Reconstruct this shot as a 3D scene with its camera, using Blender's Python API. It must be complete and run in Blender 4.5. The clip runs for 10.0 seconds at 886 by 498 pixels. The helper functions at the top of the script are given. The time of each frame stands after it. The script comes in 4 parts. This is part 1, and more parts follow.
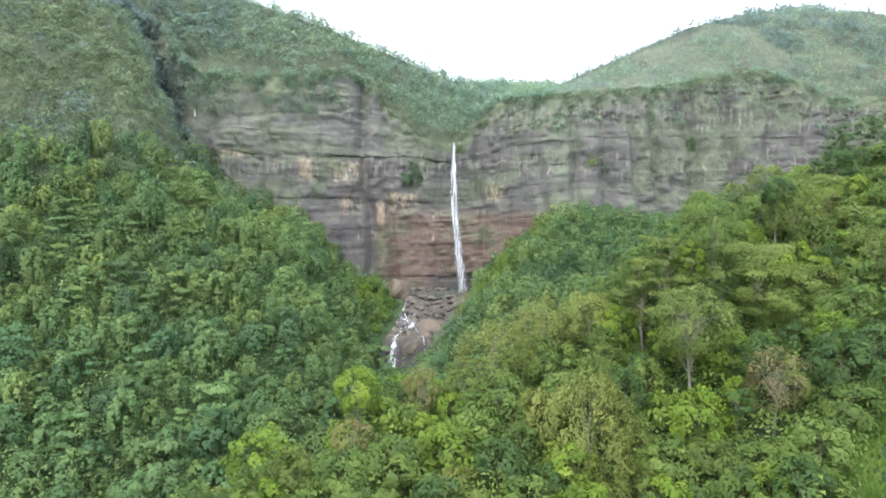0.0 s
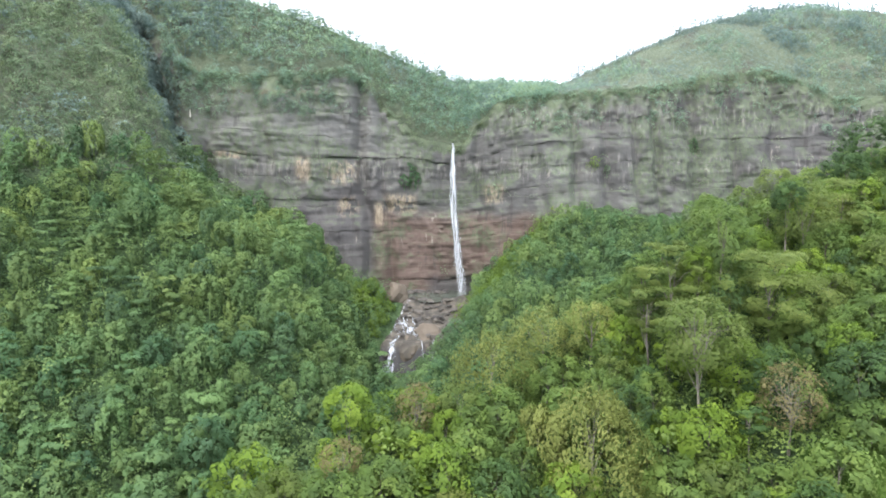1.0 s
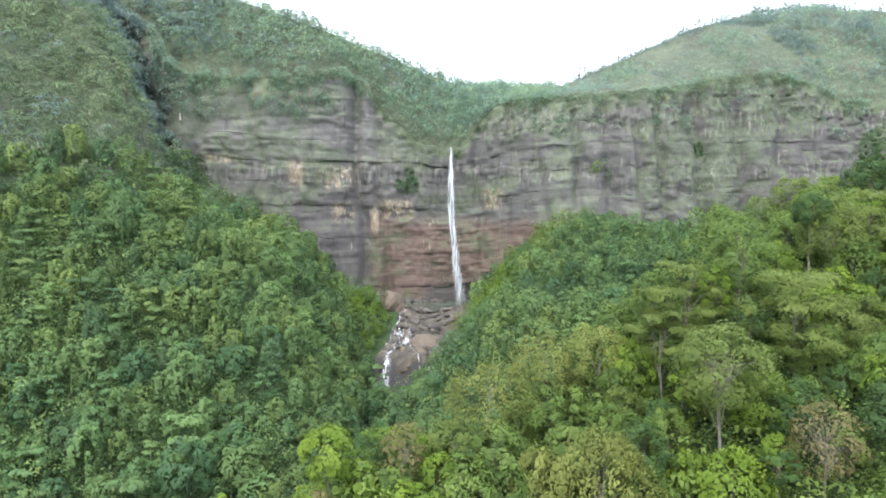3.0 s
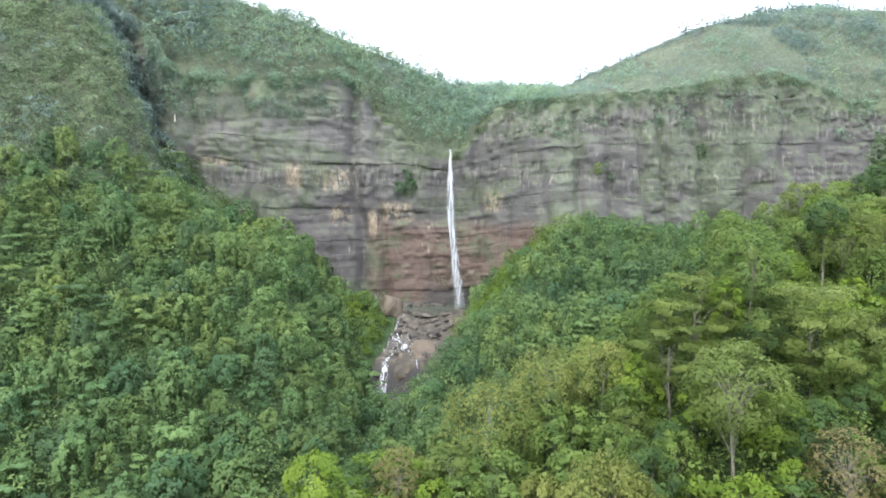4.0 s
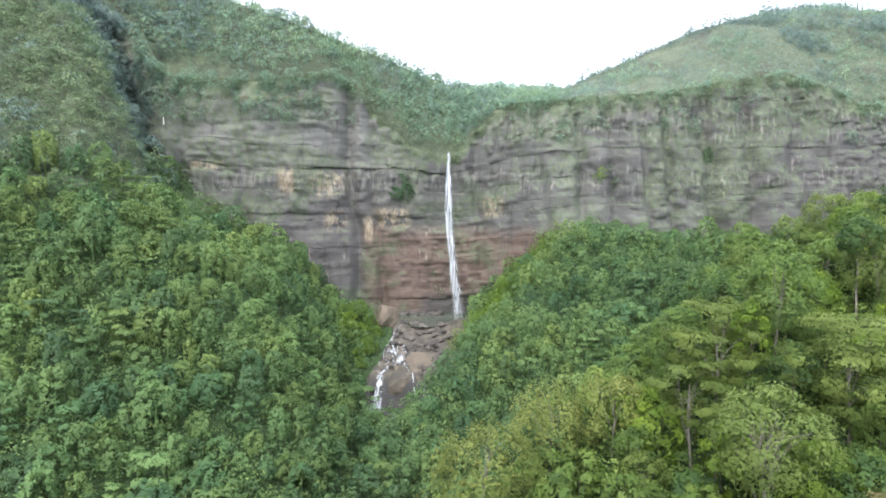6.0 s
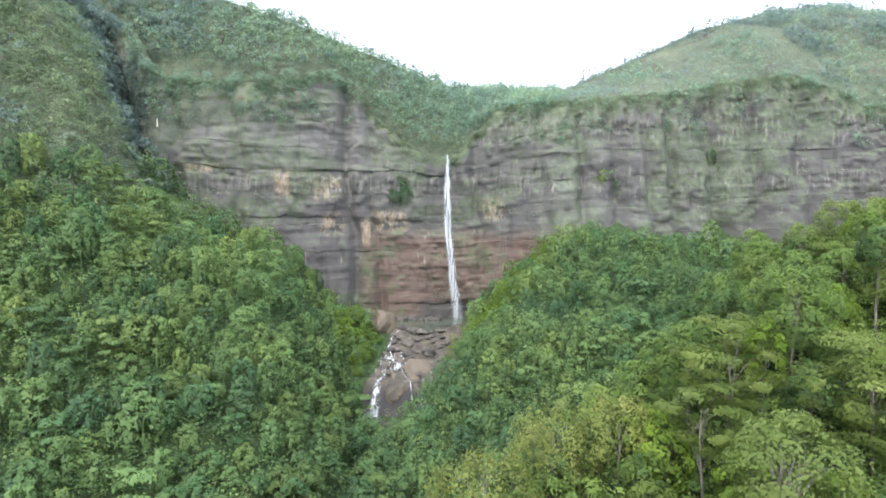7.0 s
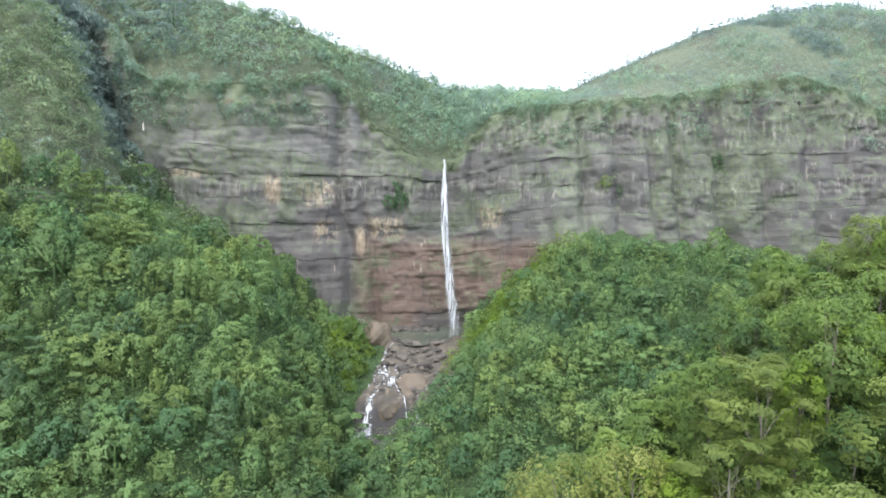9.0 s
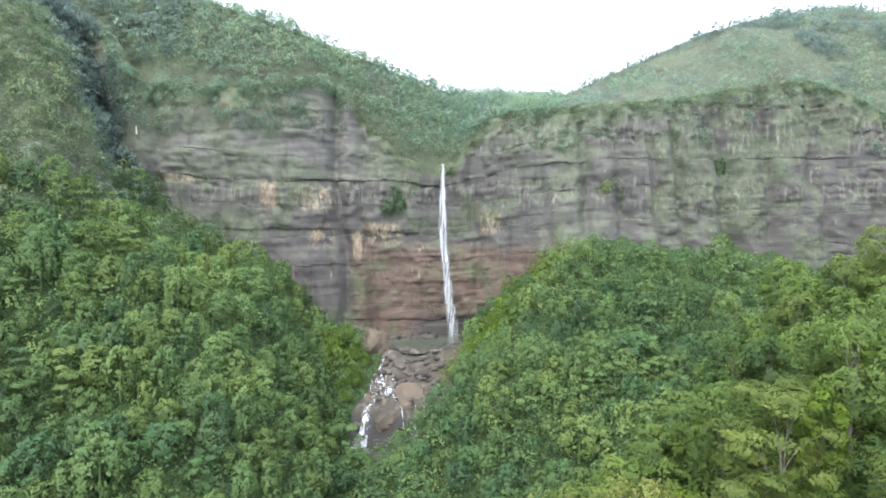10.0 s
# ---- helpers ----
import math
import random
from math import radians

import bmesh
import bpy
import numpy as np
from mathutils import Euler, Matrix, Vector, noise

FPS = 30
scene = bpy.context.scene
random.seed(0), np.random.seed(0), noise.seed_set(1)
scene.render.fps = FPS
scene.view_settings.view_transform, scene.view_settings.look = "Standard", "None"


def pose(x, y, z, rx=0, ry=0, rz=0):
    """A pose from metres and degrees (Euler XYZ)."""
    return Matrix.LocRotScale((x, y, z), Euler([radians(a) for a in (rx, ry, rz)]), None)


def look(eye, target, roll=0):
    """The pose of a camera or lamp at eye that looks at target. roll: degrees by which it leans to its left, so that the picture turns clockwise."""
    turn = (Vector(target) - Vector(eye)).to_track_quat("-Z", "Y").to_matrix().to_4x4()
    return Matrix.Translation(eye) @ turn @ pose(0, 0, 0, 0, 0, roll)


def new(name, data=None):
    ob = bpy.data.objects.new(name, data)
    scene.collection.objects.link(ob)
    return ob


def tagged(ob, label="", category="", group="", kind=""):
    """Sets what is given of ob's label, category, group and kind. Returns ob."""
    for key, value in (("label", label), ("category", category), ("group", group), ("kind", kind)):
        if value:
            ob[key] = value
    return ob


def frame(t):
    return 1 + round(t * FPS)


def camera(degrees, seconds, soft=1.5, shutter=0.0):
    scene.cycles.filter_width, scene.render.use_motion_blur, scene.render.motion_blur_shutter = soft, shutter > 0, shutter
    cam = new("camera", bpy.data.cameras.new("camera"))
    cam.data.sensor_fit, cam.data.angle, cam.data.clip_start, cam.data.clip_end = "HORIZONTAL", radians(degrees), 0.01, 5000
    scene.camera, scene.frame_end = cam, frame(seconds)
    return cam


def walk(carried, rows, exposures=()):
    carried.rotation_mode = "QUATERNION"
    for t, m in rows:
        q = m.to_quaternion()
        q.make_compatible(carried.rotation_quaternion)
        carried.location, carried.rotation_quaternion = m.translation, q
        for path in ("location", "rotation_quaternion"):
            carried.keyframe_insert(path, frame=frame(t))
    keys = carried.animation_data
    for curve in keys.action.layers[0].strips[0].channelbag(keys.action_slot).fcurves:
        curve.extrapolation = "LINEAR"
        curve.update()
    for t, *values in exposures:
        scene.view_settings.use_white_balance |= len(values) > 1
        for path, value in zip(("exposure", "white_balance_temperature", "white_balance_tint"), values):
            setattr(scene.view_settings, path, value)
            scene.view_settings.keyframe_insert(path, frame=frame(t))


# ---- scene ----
# ---------------------------------------------------------------- camera
cam = camera(70.0, 10.0, soft=1.75)
# seconds, x, y, z, pitch, yaw
PATH = [
    (0, 0.00, -0.00, 28.60, -3.000, -0.000),
    (0.5, 0.24, 1.78, 28.90, -2.999, 0.013),
    (1, 0.45, 3.54, 29.33, -2.987, 0.020),
    (1.5, 0.64, 5.31, 29.76, -2.962, 0.014),
    (2, 0.82, 7.06, 30.17, -2.928, 0.004),
    (2.5, 1.03, 8.82, 30.59, -2.899, -0.000),
    (4, 1.64, 14.23, 32.02, -2.850, 0.027),
    (4.5, 1.86, 16.10, 32.48, -2.848, 0.042),
    (5, 2.07, 18.00, 32.96, -2.844, 0.046),
    (5.5, 2.25, 19.79, 33.44, -2.821, 0.039),
    (7, 3.04, 25.61, 34.85, -2.730, 0.095),
    (7.5, 3.35, 27.51, 35.36, -2.724, 0.096),
    (8, 3.58, 29.55, 35.87, -2.705, 0.101),
    (8.5, 3.82, 31.44, 36.35, -2.685, 0.096),
    (9, 4.06, 33.29, 36.85, -2.636, 0.084),
    (9.5, 4.21, 35.11, 37.38, -2.543, 0.063),
    (10, 4.38, 36.84, 37.87, -2.440, 0.029),
]
walk(cam, [(t, pose(x, y, z, 90 + pitch, 0, yaw)) for t, x, y, z, pitch, yaw in PATH])

# ---------------------------------------------------------------- light: bright overcast sky, veiled sun
scene.view_settings.exposure = 1.8
world = bpy.data.worlds.new("sky")
scene.world = world
world.use_nodes = True
wn = world.node_tree.nodes
wl = world.node_tree.links
sky = wn.new("ShaderNodeTexSky")
sky.sky_type, sky.sun_disc = "NISHITA", False
sky.sun_elevation, sky.sun_rotation = radians(58), radians(200)
sky.air_density, sky.dust_density, sky.ozone_density = 1.0, 6.0, 1.0
pale = wn.new("ShaderNodeHueSaturation")          # cloud veil takes the blue out of the sky
pale.inputs["Saturation"].default_value = 0.18
cloud = wn.new("ShaderNodeMix")
cloud.data_type = "RGBA"
cloud.inputs[0].default_value = 0.55
cloud.inputs[7].default_value = (9.6, 10.6, 12.6, 1)
wl.new(sky.outputs[0], pale.inputs["Color"])
wl.new(pale.outputs[0], cloud.inputs[6])
wl.new(cloud.outputs[2], wn["Background"].inputs["Color"])
wn["Background"].inputs["Strength"].default_value = 0.15
sun = new("sun", bpy.data.lights.new("sun", "SUN"))
sun.data.energy, sun.data.angle, sun.data.color = 0.9, radians(40), (1.0, 0.95, 0.86)
sun.matrix_world = look((-60, -120, 220), (0, 60, 0))

# ---------------------------------------------------------------- plan of the valley
rng = np.random.default_rng(7)


def lattice(ix, iy, seed):
    h = np.sin(ix * 127.1 + iy * 311.7 + seed * 74.7) * 43758.5453
    return h - np.floor(h)


def value_noise(x, y, seed=0):
    x, y = np.asarray(x, float), np.asarray(y, float)
    ix, iy = np.floor(x), np.floor(y)
    fx, fy = x - ix, y - iy
    fx, fy = fx * fx * (3 - 2 * fx), fy * fy * (3 - 2 * fy)
    a, b = lattice(ix, iy, seed), lattice(ix + 1, iy, seed)
    c, d = lattice(ix, iy + 1, seed), lattice(ix + 1, iy + 1, seed)
    return (a + (b - a) * fx) * (1 - fy) + (c + (d - c) * fx) * fy - 0.5


def fbm(x, y, seed=0, octaves=4):
    total, size = 0.0, 1.0
    for k in range(octaves):
        total = total + size * value_noise(x * 2 ** k + 13 * k, y * 2 ** k - 7 * k, seed + k)
        size *= 0.5
    return total


def smin(a, b, k):
    h = np.clip(0.5 + 0.5 * (b - a) / k, 0, 1)
    return b + (a - b) * h - k * h * (1 - h)


def smax(a, b, k):
    return -smin(-a, -b, k)


def step(x, a, b):
    s = np.clip((x - a) / (b - a), 0, 1)
    return s * s * (3 - 2 * s)


def line(x, *pairs):
    return np.interp(x, [p[0] for p in pairs], [p[1] for p in pairs])


def stream_x(y):
    return line(y, (-400, -30), (50, -30), (100, -28), (150, -22), (185, -15), (200, -9), (220, -6), (250, 2))


def stream_z(y):
    return line(y, (-400, -60), (0, -38), (50, -34), (100, -30), (150, -27), (186, -22.5), (191.5, -18.5), (194.3, -10), (204, -7.2), (212, -4.4), (218, -1.4), (221, -0.8), (260, -0.8))


def cliff_y(x):
    """The line of the cliff's upper edge in plan."""
    return line(x, (-400, 300), (-140, 262), (-120, 252), (-110, 246), (-100, 240), (-94, 236), (-91, 235), (-62, 236), (-48, 241), (-34, 247), (-12, 251), (0, 252), (8, 252.5), (19, 250), (32, 246), (46, 243), (70, 245), (109, 250), (160, 248), (400, 230))


def rim_z(x):
    """The height of the cliff's upper edge."""
    return line(x, (-400, 140), (-130, 114), (-112, 105), (-104, 99), (-97, 87), (-90, 82), (-60, 81), (-48, 83), (-37, 85), (-28, 81), (-21, 70), (-13, 63), (-6, 58.5), (0, 57), (7, 57), (10, 59), (13, 64), (20, 71), (26, 74.5), (45, 75.5), (70, 77), (90, 79.5), (105, 83.5), (125, 85.5), (140, 80), (152, 74), (200, 75), (400, 92))


def crest_y(x):
    return line(x, (-400, 340), (-120, 288), (-100, 273), (-85, 266), (-42, 270), (-27, 280), (0, 300), (18, 312), (33, 330), (66, 340), (400, 345))


def crest_z(x):
    return line(x, (-400, 190), (-120, 132), (-85, 118.5), (-60, 110.5), (-42, 104), (-27, 100), (0, 93), (18, 90), (33, 88.5), (50, 92), (66, 99.3), (96, 112.8), (126, 126.3), (153, 133.5), (187, 136.5), (217, 134.5), (240, 130), (300, 118), (400, 110))


def spur_y(x):
    return line(x, (-60, 56), (-24, 58), (-10, 63), (5, 76), (15, 88), (27, 95), (44, 107), (60, 113), (100, 126), (300, 160))


def spur_z(x):
    return line(x, (-90, -60), (-45, -32), (-32, -12), (-24, -1), (-12, 3), (-8, 5.5), (-3, 6), (5, 6), (15, 9), (27, 15), (36, 21.5), (44, 26), (54, 29.5), (70, 35), (100, 44), (160, 60), (300, 80))


def ground_z(x, y):
    x, y_all = np.asarray(x, float), np.asarray(y, float)
    y = np.minimum(y_all, cliff_y(x) + 9)
    floor = stream_z(y) + 0.10 * np.abs(x - stream_x(y))
    # wooded flank on the stream's far-left side
    face = -13 + 0.75 * (y - 126) - 0.33 * (x + 51)
    face = face + 0.7 * np.maximum(0, face - 28)
    cap = line(x, (-400, 250), (-160, 165), (-125, 128), (-108, 99), (-95, 68), (-88, 52), (-81, 37), (-65, 25.5), (-55, 22), (-43, 17), (-35, 3), (-20, -18), (-8, -40), (0, -60))
    left = smin(face, cap + 0.05 * (y - 205), 8)
    # the bluff falls off behind its edge into a gully at the cliff's end
    left = left - 20 * step(y, 207, 224) * step(x, -84, -92)
    # talus under the cliff beside the pool
    talus = smin(24 + 0.55 * (y - 222) + 0.12 * (np.minimum(x, 50) - 35) - 0.14 * np.maximum(0, x - 42), -3 + 0.95 * (x - 9), 5)
    # spur in front
    d = y - spur_y(x)
    top = spur_z(x)
    spur = np.where(d < 0, top + 0.32 * np.maximum(d, -16) + 0.50 * np.clip(d + 16, -14, 0) + 0.36 * np.minimum(d + 30, 0), top - 0.75 * d)
    spur = smin(spur, top - 0.01 * d, 3)
    low = smax(smax(floor, left, 5), smax(talus, spur, 4), 4)
    low = low + (1.6 + 7.0 * step(low, 38, 62)) * fbm(x / 18, y / 18, 3) * step(np.abs(x - stream_x(y)), 6, 16)
    low = np.where((x > -21) & (x < 16) & (y > 219), np.minimum(low, np.where(x < 12, 0.0, 99) + 0.9 * np.maximum(0, -13 - x) - 0.9), low)
    low = low + 5.5 * np.exp(-((x + 25) / 4.5) ** 2 - ((y - 212) / 9.0) ** 2)
    y = y_all
    # high ground over the cliff
    cy, ry, rz, cz = cliff_y(x), crest_y(x), rim_z(x), crest_z(x)
    s = np.clip((y - cy - 5) / (ry - cy - 5), 0, 1)
    high = rz - 0.5 + (cz - rz + 0.5) * (1 - (1 - s) ** 1.6) - 0.35 * np.maximum(0, y - ry)
    high = high + 4.5 * fbm(x / 24, y / 24, 9) * step(s, 0.02, 0.3) * step(1.05 - s, 0, 0.5)
    high = np.maximum(high, 20 + 0.02 * y)
    w = step(y, cy + 5.0, cy + 8.5)
    return np.where(w > 0, np.maximum(low, low + (high - low) * w), low)


# ---------------------------------------------------------------- materials
class Mat:
    """A node material under construction."""

    def __init__(self, name, rough=0.8):
        self.m = bpy.data.materials.new(name)
        self.m.use_nodes = True
        self.n, self.l = self.m.node_tree.nodes, self.m.node_tree.links
        self.b = self.n["Principled BSDF"]
        self.b.inputs["Roughness"].default_value = rough
        self.b.inputs["Specular IOR Level"].default_value = 0.25
        self.co = self.n.new("ShaderNodeTexCoord").outputs["Object"]

    def put(self, value, socket):
        if hasattr(value, "is_output"):
            self.l.new(value, socket)
        else:
            socket.default_value = value

    def noise(self, scale, detail=4, stretch=(1, 1, 1), rough=0.55, co=None):
        mp = self.n.new("ShaderNodeMapping")
        mp.inputs["Scale"].default_value = stretch
        self.l.new(co or self.co, mp.inputs["Vector"])
        t = self.n.new("ShaderNodeTexNoise")
        t.inputs["Scale"].default_value, t.inputs["Detail"].default_value, t.inputs["Roughness"].default_value = scale, detail, rough
        self.l.new(mp.outputs[0], t.inputs["Vector"])
        return t.outputs["Fac"]

    def ramp(self, fac, *stops):
        r = self.n.new("ShaderNodeValToRGB")
        e = r.color_ramp.elements
        while len(e) < len(stops):
            e.new(0.5)
        for el, (p, c) in zip(e, stops):
            el.position, el.color = p, c if len(c) == 4 else (*c, 1)
        self.put(fac, r.inputs[0])
        return r.outputs[0]

    def band(self, fac, a, b):
        r = self.n.new("ShaderNodeMapRange")
        r.interpolation_type = "SMOOTHSTEP"
        r.inputs[1].default_value, r.inputs[2].default_value = a, b
        self.put(fac, r.inputs[0])
        return r.outputs[0]

    def math(self, op, a, b=0.0):
        r = self.n.new("ShaderNodeMath")
        r.operation = op
        self.put(a, r.inputs[0]), self.put(b, r.inputs[1])
        return r.outputs[0]

    def mix(self, fac, a, b, kind="MIX"):
        r = self.n.new("ShaderNodeMix")
        r.data_type, r.blend_type = "RGBA", kind
        self.put(fac, r.inputs[0]), self.put(a, r.inputs[6]), self.put(b, r.inputs[7])
        return r.outputs[2]

    def axis(self, k):
        s = self.n.new("ShaderNodeSeparateXYZ")
        self.l.new(self.co, s.inputs[0])
        return s.outputs[k]

    def color(self, c):
        self.put(c, self.b.inputs["Base Color"])
        return self

    def bump(self, fac, strength, distance):
        r = self.n.new("ShaderNodeBump")
        r.inputs["Strength"].default_value, r.inputs["Distance"].default_value = strength, distance
        self.l.new(fac, r.inputs["Height"])
        self.l.new(r.outputs[0], self.b.inputs["Normal"])
        return self


def leaf_mat(name, dark, mid, light, glow=0.5):
    """Foliage: hue by plant (tint, object) and by leaf (island), with some light passing through."""
    a = Mat(name, 0.62)
    a.b.inputs["Specular IOR Level"].default_value = 0.22
    at = a.n.new("ShaderNodeAttribute")
    at.attribute_name = "tint"
    info = a.n.new("ShaderNodeObjectInfo").outputs["Random"]
    leaf = a.n.new("ShaderNodeNewGeometry").outputs["Random Per Island"]
    v = a.math("MULTIPLY", at.outputs["Fac"], 0.66)
    v = a.math("ADD", v, a.math("MULTIPLY", info, 0.24))
    v = a.math("ADD", v, a.math("MULTIPLY", leaf, 0.12))
    v = a.math("ADD", v, a.math("MULTIPLY", a.math("SUBTRACT", a.noise(0.7, 3), 0.5), 0.5))
    c = a.ramp(v, (0.1, dark), (0.5, mid), (0.95, light))
    a.color(c)
    tr = a.n.new("ShaderNodeBsdfTranslucent")
    a.l.new(c, tr.inputs["Color"])
    mx = a.n.new("ShaderNodeMixShader")
    mx.inputs[0].default_value = glow
    a.l.new(a.b.outputs[0], mx.inputs[1]), a.l.new(tr.outputs[0], mx.inputs[2])
    a.l.new(mx.outputs[0], a.n["Material Output"].inputs["Surface"])
    return a.m


LEAF_MID = leaf_mat("foliage_green", (0.050, 0.086, 0.026), (0.102, 0.161, 0.039), (0.178, 0.245, 0.058))
LEAF_DARK = leaf_mat("foliage_dark_green", (0.033, 0.063, 0.022), (0.059, 0.109, 0.034), (0.098, 0.163, 0.043))
LEAF_LIME = leaf_mat("foliage_yellow_green", (0.068, 0.111, 0.020), (0.125, 0.198, 0.026), (0.207, 0.287, 0.041))
LEAF_OLIVE = leaf_mat("foliage_olive", (0.061, 0.089, 0.022), (0.108, 0.150, 0.037), (0.175, 0.221, 0.057))
LEAF_BAMBOO = leaf_mat("foliage_bamboo", (0.098, 0.119, 0.028), (0.171, 0.200, 0.054), (0.256, 0.282, 0.083))
LEAF_DRY = leaf_mat("foliage_dry", (0.100, 0.092, 0.036), (0.168, 0.150, 0.064), (0.240, 0.212, 0.100))
# forest green, lightened in part to stand for haze
LEAF_WOOD = leaf_mat("foliage_forest", (0.049, 0.092, 0.051), (0.107, 0.177, 0.068), (0.194, 0.265, 0.086))
# far greens: distant haze is put into these colours, paler and bluer
LEAF_FAR_HAZE = leaf_mat("foliage_upland_haze", (0.104, 0.151, 0.151), (0.155, 0.219, 0.197), (0.196, 0.260, 0.216))
LEAF_UPLAND_HAZE = leaf_mat("foliage_hillside_haze", (0.110, 0.186, 0.156), (0.184, 0.286, 0.192), (0.274, 0.377, 0.219))
LEAF_BLUFF = leaf_mat("foliage_bluff", (0.086, 0.132, 0.080), (0.140, 0.198, 0.109), (0.211, 0.263, 0.133))
LEAF_WOOD_DARK = leaf_mat("foliage_deep_green", (0.041, 0.083, 0.048), (0.087, 0.165, 0.072), (0.171, 0.262, 0.092))
LEAF_WOOD_PALE = leaf_mat("foliage_pale_green", (0.063, 0.108, 0.047), (0.121, 0.179, 0.060), (0.197, 0.259, 0.079))
# blue and paleness here are painted haze, not the leaf's own hue
LEAF_HAZE_BLUE = leaf_mat("foliage_haze_blue", (0.078, 0.122, 0.116), (0.129, 0.189, 0.171), (0.188, 0.249, 0.217))
LEAF_SAGE = leaf_mat("foliage_sage", (0.060, 0.092, 0.024), (0.104, 0.149, 0.037), (0.163, 0.209, 0.057))
GRASS_BLADE = leaf_mat("grass_blades", (0.054, 0.105, 0.019), (0.089, 0.161, 0.029), (0.139, 0.209, 0.049))

a = Mat("bark_grey", 0.9)
f = a.noise(6, 5, (1, 1, 0.25))
BARK = a.color(a.ramp(f, (0.3, (0.062, 0.056, 0.046)), (0.7, (0.175, 0.160, 0.132)))).bump(f, 0.5, 0.03).m
a = Mat("bark_pale", 0.85)
f = a.noise(5, 5, (1, 1, 0.3))
BARK_PALE = a.color(a.ramp(f, (0.3, (0.085, 0.078, 0.062)), (0.7, (0.185, 0.170, 0.140)))).bump(f, 0.4, 0.02).m

a = Mat("dead_wood", 0.8)
f = a.noise(4, 5, (1, 1, 0.3))
DEAD_WOOD = a.color(a.ramp(f, (0.3, (0.34, 0.32, 0.28)), (0.7, (0.58, 0.56, 0.50)))).bump(f, 0.4, 0.03).m

# forest floor and upland turf: bare earth where steep, grass and scrub elsewhere
a = Mat("valley_ground", 0.95)
big, fine = a.noise(0.035, 5), a.noise(0.45, 8, rough=0.7)
# turf colours are paled to carry the haze over the far slopes
turf = a.ramp(a.math("ADD", a.math("MULTIPLY", big, 0.4), a.math("MULTIPLY", fine, 0.6)), (0.30, (0.058, 0.074, 0.050)), (0.5, (0.098, 0.120, 0.078)), (0.68, (0.142, 0.162, 0.104)))
earth = a.ramp(fine, (0.3, (0.042, 0.039, 0.031)), (0.7, (0.098, 0.090, 0.070)))
bare = a.math("MULTIPLY", a.band(a.noise(0.07, 6, (1, 1, 0.6), 0.6), 0.53, 0.66), 0.8)
bare = a.math("MULTIPLY", bare, a.band(a.axis(2), 40, 52))
creep = a.noise(1.3, 7, rough=0.7)          # creepers and seedlings hide the forest floor
litter = a.ramp(creep, (0.34, (0.014, 0.026, 0.010)), (0.5, (0.040, 0.072, 0.026)), (0.68, (0.078, 0.128, 0.042)))
turf = a.mix(a.band(a.math("ADD", a.axis(2), a.math("MULTIPLY", big, 20)), 44, 56), litter, turf)
a.color(a.mix(bare, turf, earth)).bump(a.math("ADD", fine, a.math("MULTIPLY", creep, 0.6)), 1.0, 2.2)
GROUND = a.m

# cliff: bedded grey-brown tuff, red sandstone at the foot, drip streaks, moss and grass in patches
a = Mat("cliff_rock", 0.92)
x, y, z = a.axis(0), a.axis(1), a.axis(2)
warp = a.math("MULTIPLY", a.math("SUBTRACT", a.noise(0.09, 4), 0.5), 9.0)
zw = a.math("ADD", z, warp)
base = a.ramp(a.noise(0.16, 7, (0.55, 0.55, 1.7), 0.62), (0.30, (0.058, 0.057, 0.056)), (0.5, (0.081, 0.079, 0.075)), (0.70, (0.108, 0.104, 0.096)))
base = a.mix(a.math("MULTIPLY", a.band(a.noise(0.035, 4, (1, 1, 1.4)), 0.44, 0.60), 0.55), base, (0.057, 0.056, 0.055, 1))
# thin courses, pale and dark
course = a.noise(0.95, 5, (0.035, 0.035, 1.5), 0.6)
base = a.mix(a.math("MULTIPLY", a.band(course, 0.58, 0.70), 0.22), base, (0.205, 0.182, 0.152, 1))
base = a.mix(a.math("MULTIPLY", a.band(course, 0.42, 0.33), 0.25), base, (0.046, 0.041, 0.039, 1))
# beds high up mixed paler and greyer, rock along the far end mixed darker
base = a.mix(a.math("MULTIPLY", a.math("MULTIPLY", a.band(zw, 50, 60), a.band(x, 24, 6)), 0.55), base, a.ramp(a.noise(0.3, 6, (0.5, 0.5, 1.8)), (0.35, (0.096, 0.095, 0.093)), (0.65, (0.160, 0.155, 0.146))))
base = a.mix(a.math("MULTIPLY", a.band(x, 55, 100), 0.5), base, (0.052, 0.049, 0.050, 1))
# smooth dark grey faces either side of the red foot
grey = a.math("MULTIPLY", a.band(a.math("ABSOLUTE", a.math("ADD", x, 42)), 26, 14), a.band(zw, 46, 38))
base = a.mix(a.math("MULTIPLY", grey, 0.6), base, (0.074, 0.068, 0.068, 1))
# red sandstone foot
red = a.math("MULTIPLY", a.band(zw, 33, 26), a.math("MULTIPLY", a.band(x, -29, -23), a.band(x, 48, 34)))
rust = a.ramp(a.noise(0.45, 6, (0.22, 0.22, 2.2), 0.6), (0.3, (0.066, 0.046, 0.039)), (0.52, (0.098, 0.068, 0.056)), (0.72, (0.128, 0.094, 0.078)))
base = a.mix(a.math("MULTIPLY", red, 0.88), base, rust)
# pale run-off and dark seepage, short and few
run = a.math("MULTIPLY", a.band(a.noise(0.75, 5, (1, 1, 0.16)), 0.60, 0.70), a.band(a.noise(0.085, 4), 0.52, 0.63))
base = a.mix(a.math("MULTIPLY", run, 0.6), base, (0.245, 0.222, 0.188, 1))
seep = a.math("MULTIPLY", a.band(a.noise(0.5, 5, (1, 1, 0.10)), 0.44, 0.36), a.band(a.noise(0.06, 3), 0.46, 0.56))
